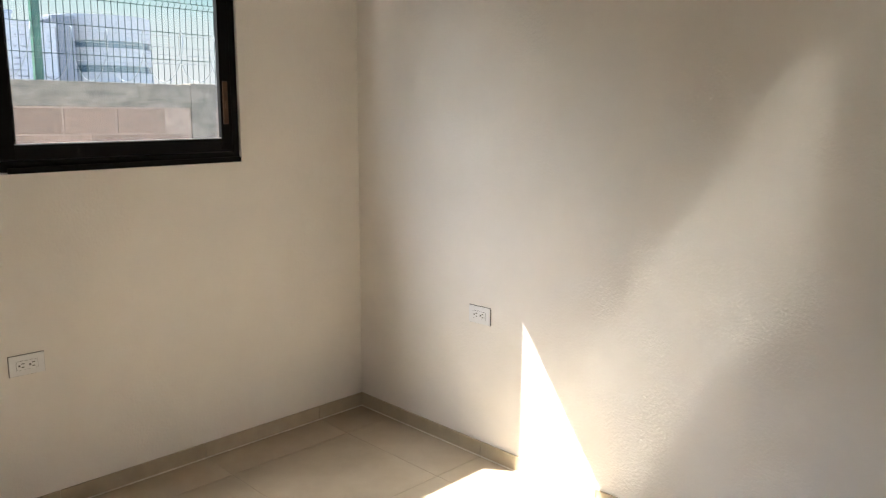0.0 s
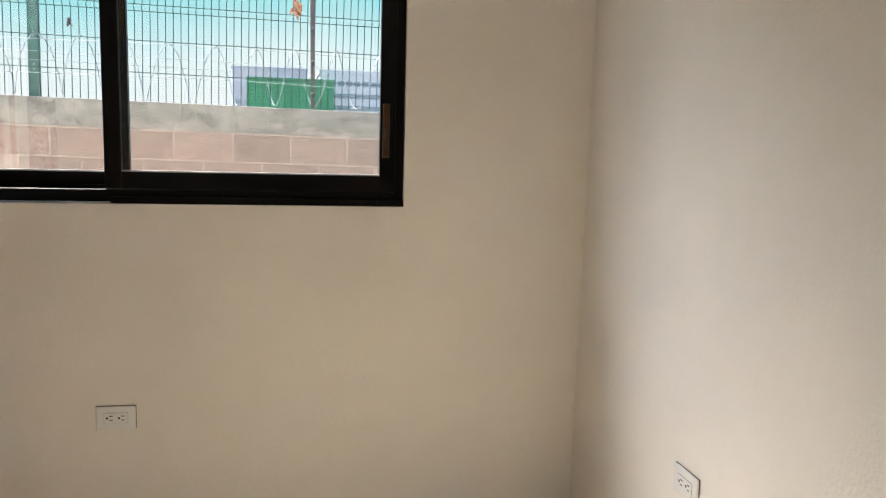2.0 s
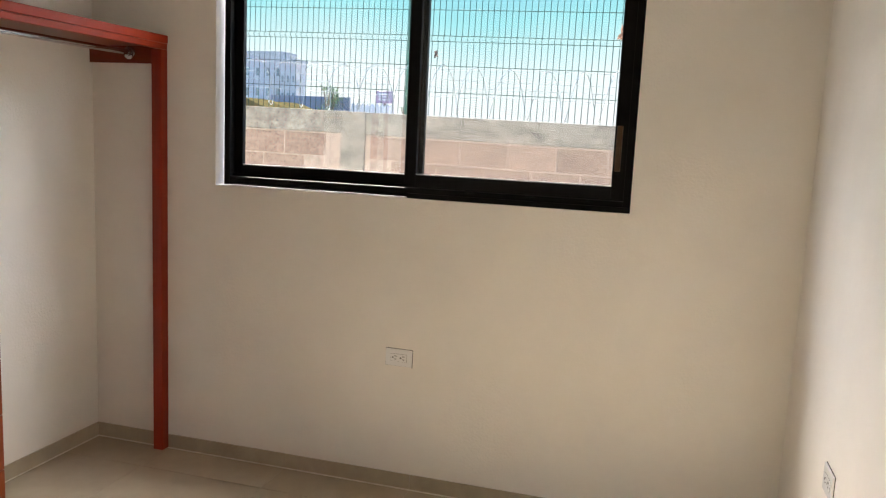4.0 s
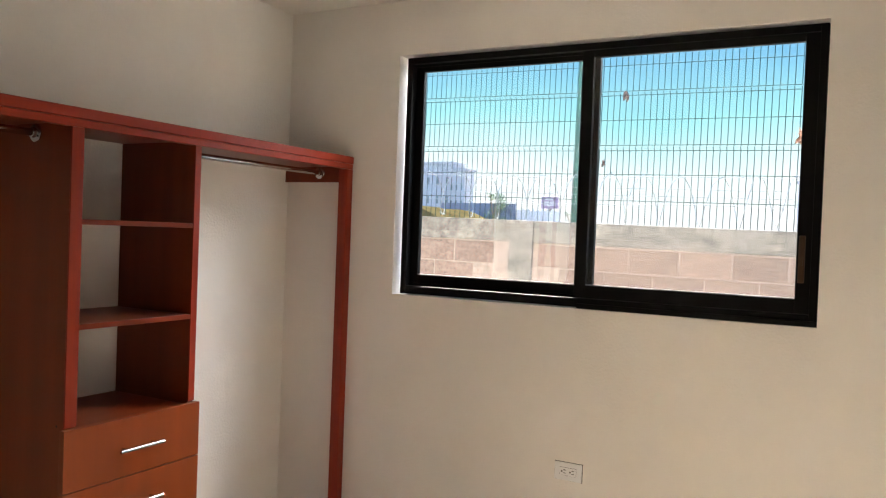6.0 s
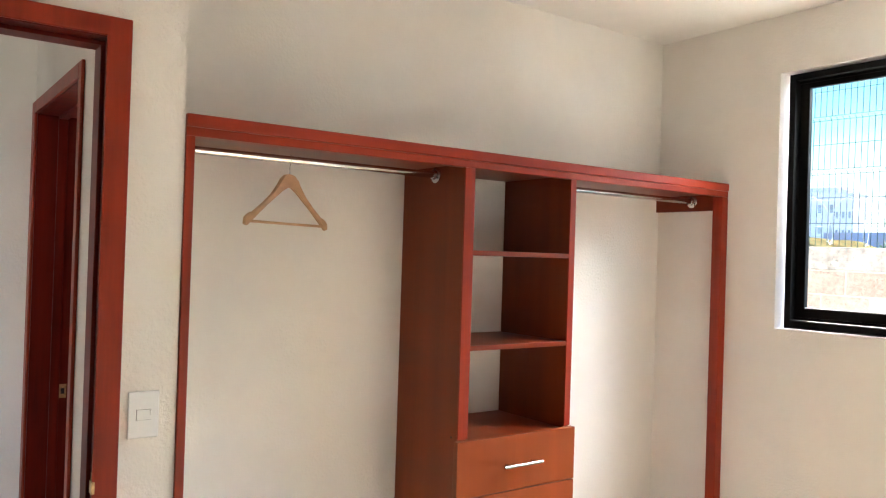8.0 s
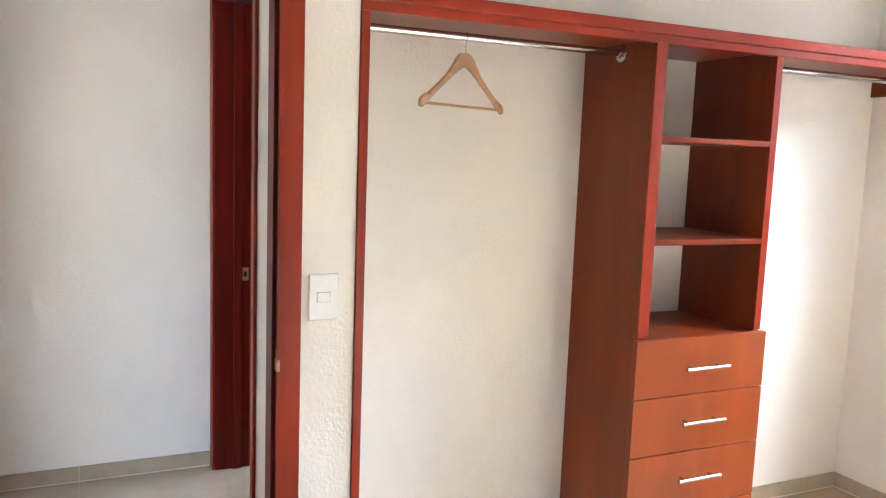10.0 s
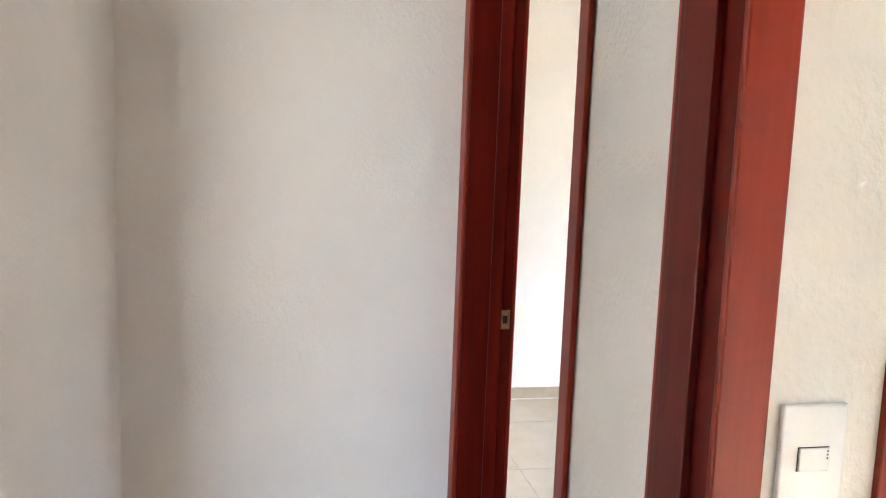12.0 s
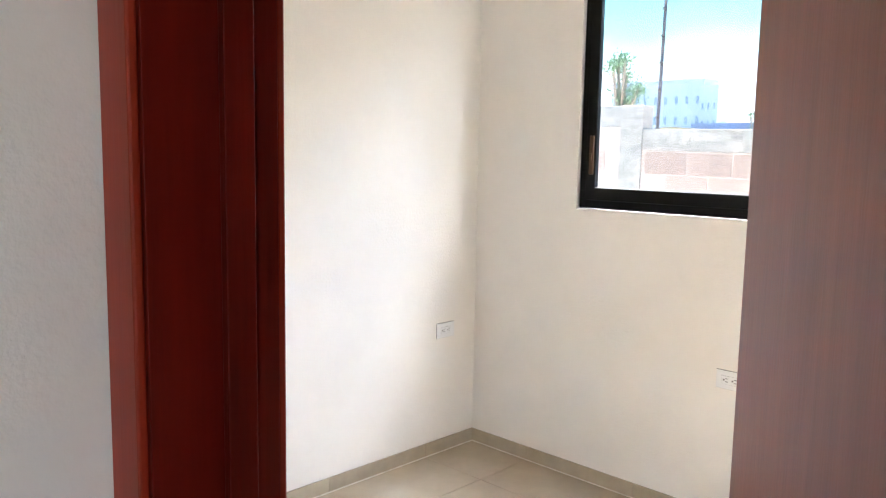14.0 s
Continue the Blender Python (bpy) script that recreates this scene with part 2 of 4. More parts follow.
def part(name, bm, mat, parent=None, label="", smooth=False):
    ob = new(name, mesh_of(name, bm, mat, smooth))
    if parent is not None:
        ob.parent = parent
        ob.matrix_parent_inverse = parent.matrix_world.inverted()
    if label:
        ob["label"] = label
    return ob


def thing(name, at, label, category, group="", kind=""):
    ob = new(name)
    ob.matrix_world = Matrix.Translation(at)
    ob.empty_display_size = 0.1
    bpy.context.view_layer.update()
    return tagged(ob, label, category, group, kind)


def structure(name, bm, mat, label, category):
    return tagged(part(name, bm, mat), label, category, kind="structure")


# ---- plan ----
scene.cycles.use_guiding = True    # helps the sun's reflection off the polished floor
scene.cycles.blur_glossy = 0.0     # and keeps it crisp
CEIL = 2.653
Y_S = -3.67           # south wall face of the room and the hall
X_C = -3.104          # back wall of the closet niche
X_F = -2.710          # room face of the wall with the door
X_H = -2.860          # hall face of that wall
Y_NI = -2.514         # side of the closet niche
Y_HN = -2.670         # hall face of the wall to the second room
Y_R2 = -2.520         # second room's face of it
X_P = -3.280          # west side of the added, unseen passage
X_HW = -4.300         # hall's west wall
X_W2 = -6.178         # second room's west wall
WIN = (-2.455, -0.636, 1.274, 2.397)
WIN2 = (-5.566, -3.748, 1.274, 2.397)
T = 0.15
T_S = 0.06            # south wall kept thin so the added fill lamp reaches further

# ---- walls ----
bm = bmesh.new()
xs = [X_W2 - T, WIN2[0], WIN2[1], WIN[0], WIN[1], T]
for i in range(5):
    if i in (1, 3):
        add_box(bm, xs[i], xs[i + 1], 0, T, -0.1, WIN[2])
        add_box(bm, xs[i], xs[i + 1], 0, T, WIN[3], CEIL + 0.15)
    else:
        add_box(bm, xs[i], xs[i + 1], 0, T, -0.1, CEIL + 0.15)
structure("wall_north", bm, M_WALL, "off-white plastered wall with two window openings", "wall")
structure("wall_east", box(0, T, Y_S - T, 0, -0.1, CEIL + 0.15), M_WALL, "off-white plastered wall struck by sunlight", "wall")
bm = box(X_HW - T, X_P, Y_S - T_S, Y_S, -0.1, CEIL + 0.15)
add_box(bm, X_H, T, Y_S - T_S, Y_S, -0.1, CEIL + 0.15)
structure("wall_south", bm, M_WALL, "off-white plastered wall of room and hall", "wall")
# made-up short passage, never in view, that houses the hall fill lamp
structure("wall_added_passage_west", box(X_P - T, X_P, -5.1, Y_S - T_S, -0.1, CEIL + 0.15), M_WALL, "off-white plastered wall of an unseen passage added for the hall fill lamp", "wall")
structure("wall_added_passage_south", box(X_P - T, -1.6, -5.1 - T, -5.1, -0.1, CEIL + 0.15), M_WALL, "off-white plastered wall of an unseen passage added for the hall fill lamp", "wall")
structure("ceiling_added_passage", box(X_P, -1.6, -5.1, Y_S, CEIL, CEIL + 0.12), M_CEIL, "off-white plastered ceiling of an unseen passage added for the hall fill lamp", "ceiling")
structure("floor_passage", box(X_P, -1.6, -5.1, Y_S, -0.12, -0.0015), M_TILE, "beige tiled floor of an unseen passage added for the hall fill lamp", "floor")
structure("wall_closet", box(X_C - 0.12, X_C, Y_NI, 0, -0.1, CEIL + 0.15), M_WALL, "off-white plastered wall behind the open closet", "wall")

D1Y = (-3.590, -2.702)      # rough opening of the first door
D2X = (-4.238, -3.300)      # rough opening of the second door
DZ = 2.115
bm = bmesh.new()
add_box(bm, X_C - 0.12, X_F, Y_HN, Y_NI, -0.1, CEIL + 0.15)
add_box(bm, X_H, X_F, D1Y[1], Y_HN, -0.1, CEIL + 0.15)
add_box(bm, X_H, X_F, D1Y[0], D1Y[1], DZ, CEIL + 0.15)
add_box(bm, X_H, X_F, Y_S, D1Y[0], -0.1, CEIL + 0.15)
structure("wall_west", bm, M_STUCCO, "off-white rough plastered wall with a door opening", "wall")
bm = bmesh.new()
add_box(bm, D2X[0], D2X[1], Y_HN, Y_R2, DZ, CEIL + 0.15)
add_box(bm, D2X[1], X_C - 0.12, Y_HN, Y_R2, -0.1, CEIL + 0.15)
add_box(bm, X_W2, D2X[0], Y_HN, Y_R2, -0.1, CEIL + 0.15)
structure("wall_hall_north", bm, M_WALL, "off-white plastered hall wall with a door opening", "wall")
structure("wall_hall_west", box(X_HW - T, X_HW, Y_S, Y_HN, -0.1, CEIL + 0.15), M_WALL, "off-white plastered end wall of the hall", "wall")
structure("wall_second_room_west", box(X_W2 - T, X_W2, Y_HN, 0, -0.1, CEIL + 0.15), M_WALL, "white plastered wall of the second room", "wall")
structure("ceiling", box(X_C, 0, Y_S, 0, CEIL, CEIL + 0.12), M_CEIL, "off-white plastered ceiling", "ceiling")
structure("ceiling_hall", box(X_HW, X_H, Y_S, Y_HN, CEIL, CEIL + 0.12), M_CEIL, "off-white plastered hall ceiling", "ceiling")
structure("ceiling_second_room", box(X_W2, X_C - 0.12, Y_R2, 0, CEIL, CEIL + 0.12), M_CEIL, "white plastered ceiling of the second room", "ceiling")
structure("roof_slab", box(X_W2 - 0.3, 0.3, Y_S - 2.4, 0.18, CEIL + 0.152, CEIL + 0.32), M_CONC, "grey concrete roof slab", "roof")

# ---- windows ----
def window(name, x0, x1, z0, z1, latch_right, label):
    """A black aluminium slider: outer frame, a fixed light in the outer track and a sliding sash in the inner one."""
    w = thing(name, ((x0 + x1) / 2, 0.05, z0), label, "window", kind="structure")
    f = 0.034
    y0, y1 = 0.014, 0.090
    sx0, sz0 = x0, z0
    if latch_right:
        x0, x1 = x0 + 0.029, x1 + 0.004
    else:
        x0, x1 = x0 + 0.002, x1 - 0.020
    z0, z1 = z0 + 0.010, z1 - 0.006
    xm = (x0 + x1) / 2
    bm = bmesh.new()
    add_box(bm, x0 + 0.006, x0 + f, y0, y1, z0 - 0.004, z1 - 0.006, 0.002)
    add_box(bm, x1 - f, x1 - 0.006, y0, y1, z0 - 0.004, z1 - 0.006, 0.002)
    add_box(bm, x0 + f, x1 - f, y0, y1, z1 - f, z1 - 0.006, 0.002)
    add_box(bm, x0 + f, x1 - f, y0, y1, z0 - 0.004, z0 + f, 0.002)
    part("window_frame", bm, M_BLACK, w)
    bm = box(x0 + f, x1 - f, 0.045, 0.050, z0 + f, z0 + f + 0.012)
    add_box(bm, x0 + f, x1 - f, 0.045, 0.050, z1 - f - 0.012, z1 - f)
    part("track", bm, M_BLACK, w)
    part("window_sill", box(xm - 0.02, x1 - 0.004, 0.004, 0.0135, sz0 + 0.001, z0 + 0.012, 0.001), M_BLACK, w)
    if latch_right:
        a, b, c, d = x0 + f, xm + 0.030, xm - 0.038, x1 - f
    else:
        a, b, c, d = xm - 0.030, x1 - f, x0 + f, xm + 0.038
    for nm, p, q, ya, yb, st in (("fixed_light", a, b, 0.054, 0.080, 0.042), ("sliding_sash", c, d, 0.016, 0.042, 0.050)):
        za, zb = z0 + f + 0.003, z1 - f - 0.003
        low = 0.048 if nm == "fixed_light" else 0.052
        bm = bmesh.new()
        add_box(bm, p, p + st, ya, yb, za, zb, 0.0015)
        add_box(bm, q - st, q, ya, yb, za, zb, 0.0015)
        add_box(bm, p + st, q - st, ya, yb, zb - 0.030, zb, 0.0015)
        add_box(bm, p + st, q - st, ya, yb, za, za + low, 0.0015)
        sash = part(nm, bm, M_BLACK, w)
        yc = (ya + yb) / 2
        pane = part("pane", box(p + st - 0.004, q - st + 0.004, yc - 0.002, yc + 0.002, za + low - 0.004, zb - 0.026), M_GLASS, sash, "clear glass pane")
        pane.visible_shadow = False
        part("gasket", box(p + st, q - st, ya + 0.004, yc - 0.0025, za + low + 0.0004, za + low + 0.005), M_RUBBER, sash, "pale glazing bead")
        if nm == "sliding_sash":
            hx = q - st * 0.62 if latch_right else p + st * 0.62
            bm = box(hx - 0.011, hx + 0.011, ya - 0.011, ya - 0.0005, z0 + 0.150, z0 + 0.325, 0.003)
            add_box(bm, hx - 0.005, hx + 0.005, ya - 0.018, ya - 0.010, z0 + 0.215, z0 + 0.245, 0.002)
            part("latch", bm, M_BRONZE, sash, "bronze-brown finger latch")
    return w


window("window_1", *WIN, True, "black aluminium sliding window over the outlet, closed")
window("window_2", *WIN2, False, "black aluminium sliding window of the second room, closed")


# ---- doors ----
def door_frame_1():
    d = thing("door_1", (X_F, -3.146, 0), "dark cherry-stained wooden door frame, standing open to the hall", "door frame", kind="structure")
    ya, yb = D1Y
    part("jamb", box(X_H - 0.002, X_F + 0.002, yb - 0.018, yb, 0, DZ - 0.018, 0.001), M_FRAME_SHADED, d)
    part("jamb", box(X_H - 0.002, X_F + 0.002, ya, ya + 0.018, 0, DZ - 0.018, 0.001), M_FRAME_SHADED, d)
    part("head_jamb", box(X_H - 0.002, X_F + 0.002, ya, yb, DZ - 0.018, DZ, 0.001), M_FRAME_SHADED, d)
    for xa, xb, wood in ((X_F + 0.0025, X_F + 0.014, M_CASING), (X_H - 0.014, X_H - 0.0025, M_CASING)):
        part("casing", box(xa, xb, yb - (0.027 if xa > X_H else 0.016), yb + (0.036 if xa > X_H else 0.030), 0, DZ + 0.036, 0.003), wood, d)
        part("casing", box(xa, xb, ya - 0.036, ya + 0.016, 0, DZ + 0.036, 0.003), wood, d)
        part("casing", box(xa, xb, ya + 0.0165, yb - 0.0165, DZ - 0.016, DZ + 0.036, 0.003), wood, d)
    sx = (X_H + 0.030, X_F - 0.046)
    part("door_stop", box(*sx, yb - 0.030, yb - 0.0185, 0, DZ - 0.030, 0.002), M_FRAME_SHADED, d)
    part("door_stop", box(*sx, ya + 0.0185, ya + 0.030, 0, DZ - 0.030, 0.002), M_FRAME_SHADED, d)
    part("door_stop", box(*sx, ya + 0.0185, yb - 0.0185, DZ - 0.030, DZ - 0.0185, 0.002), M_FRAME_SHADED, d)
    bm = box(X_F - 0.036, X_F - 0.006, yb - 0.0205, yb - 0.0185, 0.882, 0.942, 0.0005)
    add_box(bm, X_F - 0.010, X_F + 0.0155, yb - 0.0292, yb - 0.0205, 0.896, 0.928, 0.0008)
    s = part("strike_plate", bm, M_OLDBRASS, d, "dull brass strike plate")
    part("latch_hole", box(X_F - 0.028, X_F - 0.016, yb - 0.0212, yb - 0.0206, 0.900, 0.924), M_DARK, s)


def door_frame_2():
    d = thing("door_2", (-3.77, Y_HN, 0), "dark cherry-stained wooden door frame with a half-open door leaf", "door", kind="structure")
    xa, xb = D2X
    part("jamb", box(xa, xa + 0.018, Y_HN - 0.002, Y_R2 + 0.002, 0, DZ - 0.018, 0.001), M_FRAME_SHADED, d)
    part("jamb", box(xb - 0.018, xb, Y_HN - 0.002, Y_R2 + 0.002, 0, DZ - 0.018, 0.001), M_FRAME_SHADED, d)
    part("head_jamb", box(xa, xb, Y_HN - 0.002, Y_R2 + 0.002, DZ - 0.018, DZ, 0.001), M_FRAME_SHADED, d)
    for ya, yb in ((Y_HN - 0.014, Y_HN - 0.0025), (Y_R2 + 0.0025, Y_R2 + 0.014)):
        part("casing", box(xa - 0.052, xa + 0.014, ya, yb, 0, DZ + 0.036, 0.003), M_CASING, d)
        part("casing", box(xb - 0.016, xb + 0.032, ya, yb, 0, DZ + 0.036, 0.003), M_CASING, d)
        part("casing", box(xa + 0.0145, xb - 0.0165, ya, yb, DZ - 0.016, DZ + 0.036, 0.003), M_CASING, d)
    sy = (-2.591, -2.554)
    part("door_stop", box(xa + 0.0185, xa + 0.030, *sy, 0, DZ - 0.030, 0.002), M_FRAME_SHADED, d)
    part("door_stop", box(xb - 0.030, xb - 0.0185, *sy, 0, DZ - 0.030, 0.002), M_FRAME_SHADED, d)
    part("door_stop", box(xa + 0.0185, xb - 0.0185, *sy, DZ - 0.030, DZ - 0.0185, 0.002), M_FRAME_SHADED, d)
    bm = box(xa + 0.0185, xa + 0.0205, Y_R2 - 0.034, Y_R2 - 0.004, 0.882, 0.942, 0.0005)
    s = part("strike_plate", bm, M_OLDBRASS, d, "dull brass strike plate")
    part("latch_hole", box(xa + 0.0206, xa + 0.0212, Y_R2 - 0.026, Y_R2 - 0.012, 0.900, 0.924), M_DARK, s)
    # leaf, hinged on the east jamb and swung into the second room
    hinge = Vector((xb - 0.020, Y_R2 - 0.008, 0))
    turn = radians(132.7)
    m = Matrix.Translation(hinge) @ Matrix.Rotation(turn, 4, "Z")
    bm = box(0.004, 0.890, -0.0, 0.040, 0.008, DZ - 0.024, 0.002)
    bm.transform(m)
    leaf = part("door_leaf", bm, M_LEAF, d, "flush reddish-brown veneered door leaf, half open")
    for side in (1, -1):
        bm = bmesh.new()
        prof = [(0.0005, 0.032), (0.004, 0.032), (0.007, 0.026), (0.010, 0.013), (0.026, 0.011), (0.032, 0.016), (0.040, 0.025), (0.052, 0.028), (0.062, 0.025), (0.067, 0.016), (0.068, 0.006)]
        add_lathe(bm, prof, (0.826, 0.040 if side > 0 else 0.0, 0.912), (0, side, 0), 24)
        bm.transform(m)
        part("door_knob", bm, M_BRASS, leaf, "polished brass round knob", smooth=True)
    bm = box(0.890, 0.8915, 0.009, 0.031, 0.880, 0.944)
    bm.transform(m)
    part("latch_plate", bm, M_BRASS, leaf)
    for z in (0.25, 1.05, 1.85):
        bm = bmesh.new()
        add_tube(bm, [(0.0, -0.004, z - 0.045), (0.0, -0.004, z + 0.045)], 0.006, 10)
        bm.transform(m)
        part("hinge", bm, M_OLDBRASS, leaf)


door_frame_1()
door_frame_2()


# ---- closet ----
def closet():
    c = thing("closet", (X_C, -1.25, 0), "open cherry-stained wooden closet with shelves, drawers and hanging rails", "closet")
    X1 = -2.698
    TOP = 1.924
    part("top_board", box(X_C + 0.001, X1 - 0.036, Y_NI + 0.001, -0.001, 1.876, 1.894), M_WOOD_H, c)
    bm = box(X1 - 0.035, X1 - 0.004, Y_NI + 0.001, -0.001, 1.862, 1.8875, 0.002)
    part("header", bm, M_CASING_H, c)
    part("header_moulding", box(X1 - 0.035, X1 + 0.001, Y_NI + 0.001, -0.001, 1.888, TOP, 0.004), M_CASING_H, c)
    part("end_post", box(X1 - 0.050, X1 - 0.003, Y_NI + 0.001, Y_NI + 0.026, 0, 1.8615, 0.002), M_CASING, c)
    part("end_post", box(X1 - 0.054, X1 - 0.003, -0.048, -0.001, 0, 1.8615, 0.003), M_CASING, c)
    part("wall_cleat", box(X_C + 0.001, X1 - 0.055, -0.020, -0.001, 1.800, 1.8755, 0.001), M_WOOD_H, c)
    YL, YR = (-1.532, -1.492), (-1.016, -0.990)
    for y0, y1 in (YL, YR):
        p = part("side_panel", box(X_C + 0.001, X1 - 0.012, y0, y1, 0, 1.8755), M_WOOD, c)
        part("edge_strip", box(X1 - 0.0118, X1 - 0.004, y0 - 0.002, y1 + 0.002, 0.903, 1.8615, 0.0015), M_CASING, p, "lighter red edge strip")
    for z in (1.571, 1.231, 0.893):
        part("shelf", box(X_C + 0.001, X1 - 0.006 if z > 0.9 else X1 - 0.013, YL[1] + 0.0003, YR[0] - 0.0003, z - 0.018, z, 0.0012), M_WOOD_H, c)
    part("plinth", box(X_C + 0.02, X1 - 0.05, YL[1] + 0.0003, YR[0] - 0.0003, 0, 0.088), M_WOOD_H, c)
    for k in range(4):
        z1 = 0.901 - 0.2025 * k
        z0 = z1 - 0.199
        dr = part("drawer", box(X1 - 0.003, X1 + 0.021, -1.552, -0.984, z0, z1, 0.0012), M_DRAWER, c, "orange-brown wooden drawer front")
        part("drawer_box", box(X_C + 0.03, X1 - 0.0035, YL[1] + 0.006, YR[0] - 0.006, z0 + 0.02, z1 - 0.035), M_WOOD_H, dr)
        zc, yc, xo = (z0 + z1) / 2 + (0.008 if k else -0.004), -1.268, X1 + 0.021
        bm = bmesh.new()
        add_tube(bm, [(xo + 0.030, yc - 0.092, zc), (xo + 0.030, yc + 0.092, zc)], 0.0062, 12)
        for s in (-0.062, 0.062):
            add_tube(bm, [(xo - 0.001, yc + s, zc), (xo + 0.028, yc + s, zc)], 0.0042, 8)
        part("handle", bm, M_STEEL, dr, "brushed steel bar handle", smooth=True)
    XR, ZR = -2.886, 1.846
    for y0, y1 in ((Y_NI + 0.001, YL[0]), (YR[1], -0.020)):
        bm = bmesh.new()
        add_tube(bm, [(XR, y0 + 0.002, ZR), (XR, y1 - 0.002, ZR)], 0.0125, 16)
        rod = part("hanging_rail", bm, M_CHROME, c, "chrome hanging rail", smooth=True)
        for y, s in ((y0, 1), (y1, -1)):
            bm = bmesh.new()
            add_lathe(bm, [(0.0003, 0.030), (0.004, 0.030), (0.007, 0.026), (0.008, 0.018), (0.018, 0.016), (0.019, 0.013)], (XR, y, ZR), (0, s, 0), 22)
            fl = part("rail_flange", bm, M_CHROME, rod, smooth=True)
            if y > -1.6:
                for a in (90, 210, 330):
                    b3 = add_lathe(bmesh.new(), [(0.0, 0.0042), (0.0016, 0.0036)], (XR + 0.0225 * math.cos(radians(a)), y + s * 0.0066, ZR + 0.0225 * math.sin(radians(a))), (0, s, 0), 8)
                    part("screw", b3, M_DARK, rod)
    # cam-fitting hole in the panel
    bm = bmesh.new()
    add_lathe(bm, [(0.0, 0.004), (0.0006, 0.004)], (X1 - 0.045, YL[0], 0.905), (0, -1, 0), 10)
    part("screw_cap", bm, M_DARK, c)
    return XR, ZR


XR, ZR = closet()


def hanger():
    h = thing("coat_hanger", (XR, -2.117, ZR), "beech wood coat hanger with trouser bar on the rail", "coat hanger")
    top = [(0, 0), (0.025, -0.004), (0.045, -0.018), (0.058, -0.036), (0.090, -0.070), (0.135, -0.104), (0.176, -0.130), (0.179, -0.138), (0.184, -0.139), (0.187, -0.134),
           (0.205, -0.142), (0.217, -0.152), (0.220, -0.172), (0.207, -0.177), (0.194, -0.168), (0.120, -0.113), (0.039, -0.060), (0.010, -0.045)]
    outline = [(-0.955 * u, w) for u, w in reversed(top[1:])] + [(0.955 * u, w) for u, w in top]
    bm = bmesh.new()
    vs = [bm.verts.new((0, u, w)) for u, w in outline]
    f = bm.faces.new(vs)
    r = bmesh.ops.extrude_face_region(bm, geom=[f])
    bmesh.ops.translate(bm, verts=[v for v in r["geom"] if isinstance(v, bmesh.types.BMVert)], vec=(0.013, 0, 0))
    bmesh.ops.translate(bm, verts=bm.verts, vec=(-0.0065, 0, 0))
    bmesh.ops.bevel(bm, geom=[e for e in bm.edges if len(e.link_faces) == 2 and e.calc_face_angle(0) > 1.2 and abs(e.verts[0].co.x - e.verts[1].co.x) < 1e-6], offset=0.003, segments=2, affect="EDGES")
    m = Matrix.Translation((XR, -2.117, ZR - 0.047)) @ Matrix.Rotation(math.atan2(0.194, 0.389), 4, "Z")
    bm.transform(m)
    part("hanger_body", bm, M_HANGER, h)
    bm = bmesh.new()
    add_tube(bm, [(0, -0.188, -0.163), (0, 0.188, -0.163)], 0.0045, 10)
    bm.transform(m)
    part("trouser_bar", bm, M_HANGER, h, smooth=True)
    bm = bmesh.new()
    pts = [(0, 0, -0.047 - 0.006), (0, 0, -0.030)]
    for k in range(12):
        a = radians(-70 + k * 24)
        pts.append((0.0145 * math.cos(a), 0, 0.0145 * math.sin(a)))
    add_tube(bm, pts, 0.0016, 8)
    bm.transform(Matrix.Translation((XR, -2.117, ZR)))
    part("hook", bm, M_CHROME, h, "thin chrome wire hook", smooth=True)


hanger()


# ---- electrical plates ----
def plate_pose(wall, along, z):
    """Local x runs along the wall, y out of it, z up."""
    if wall == "north":
        return Matrix.Translation((along, 0, z)) @ Matrix.Rotation(math.pi, 4, "Z")
    if wall == "east":
        return Matrix.Translation((0, along, z)) @ Matrix.Rotation(math.pi / 2, 4, "Z")
    x = X_F if wall == "stub" else X_W2
    return Matrix.Translation((x, along, z)) @ Matrix.Rotation(-math.pi / 2, 4, "Z")


def outlet(wall, along, z, label, tilt=0.0):
    m = plate_pose(wall, along, z) @ Matrix.Rotation(radians(tilt), 4, "Y")
    o = thing("power_outlet", m.translation, label, "power outlet", group="wall outlets")
    bm = box(-0.0600, 0.0600, 0.0002, 0.0075, -0.0375, 0.0375, 0.0022)
    bm.transform(m)
    p = part("cover_plate", bm, M_PLASTIC, o)
    # Dark sheet slightly wider than the cover, painting its shade line.
    bm = box(-0.0612, 0.0612, 0.0001, 0.0022, -0.0387, 0.0387)
    bm.transform(m)
    part("shade_rim", bm, M_DARK, o, "dark rim painted as the shade line round the cover plate")
    bm = box(-0.0365, 0.0365, 0.0070, 0.0079, -0.0170, 0.0170)
    bm.transform(m)
    part("insert_gap", bm, M_DARK, o)
    bm = box(-0.036, 0.036, 0.0076, 0.0094, -0.0165, 0.0165, 0.0008)
    bm.transform(m)
    ins = part("socket_insert", bm, M_PLASTIC, o)
    for sx in (-0.018, 0.018):
        for du, dw, hw, hh in ((-0.0085, 0.0, 0.0032, 0.0032), (0.0035, 0.0065, 0.0055, 0.0014), (0.0035, -0.0065, 0.0048, 0.0014)):
            bm = box(sx - du - hw, sx - du + hw, 0.0092, 0.0098, dw - hh, dw + hh)
            bm.transform(m)
            part("socket_slot", bm, M_DARK, ins)


outlet("north", -1.551, 0.588, "white double power outlet on the wall below the window", -0.5)
outlet("east", -0.810, 0.637, "white double power outlet on the sunlit wall", 1.0)
outlet("second", -0.222, 0.633, "white double power outlet beside the room corner")
outlet("north", -4.785, 0.630, "white double power outlet below the second window")


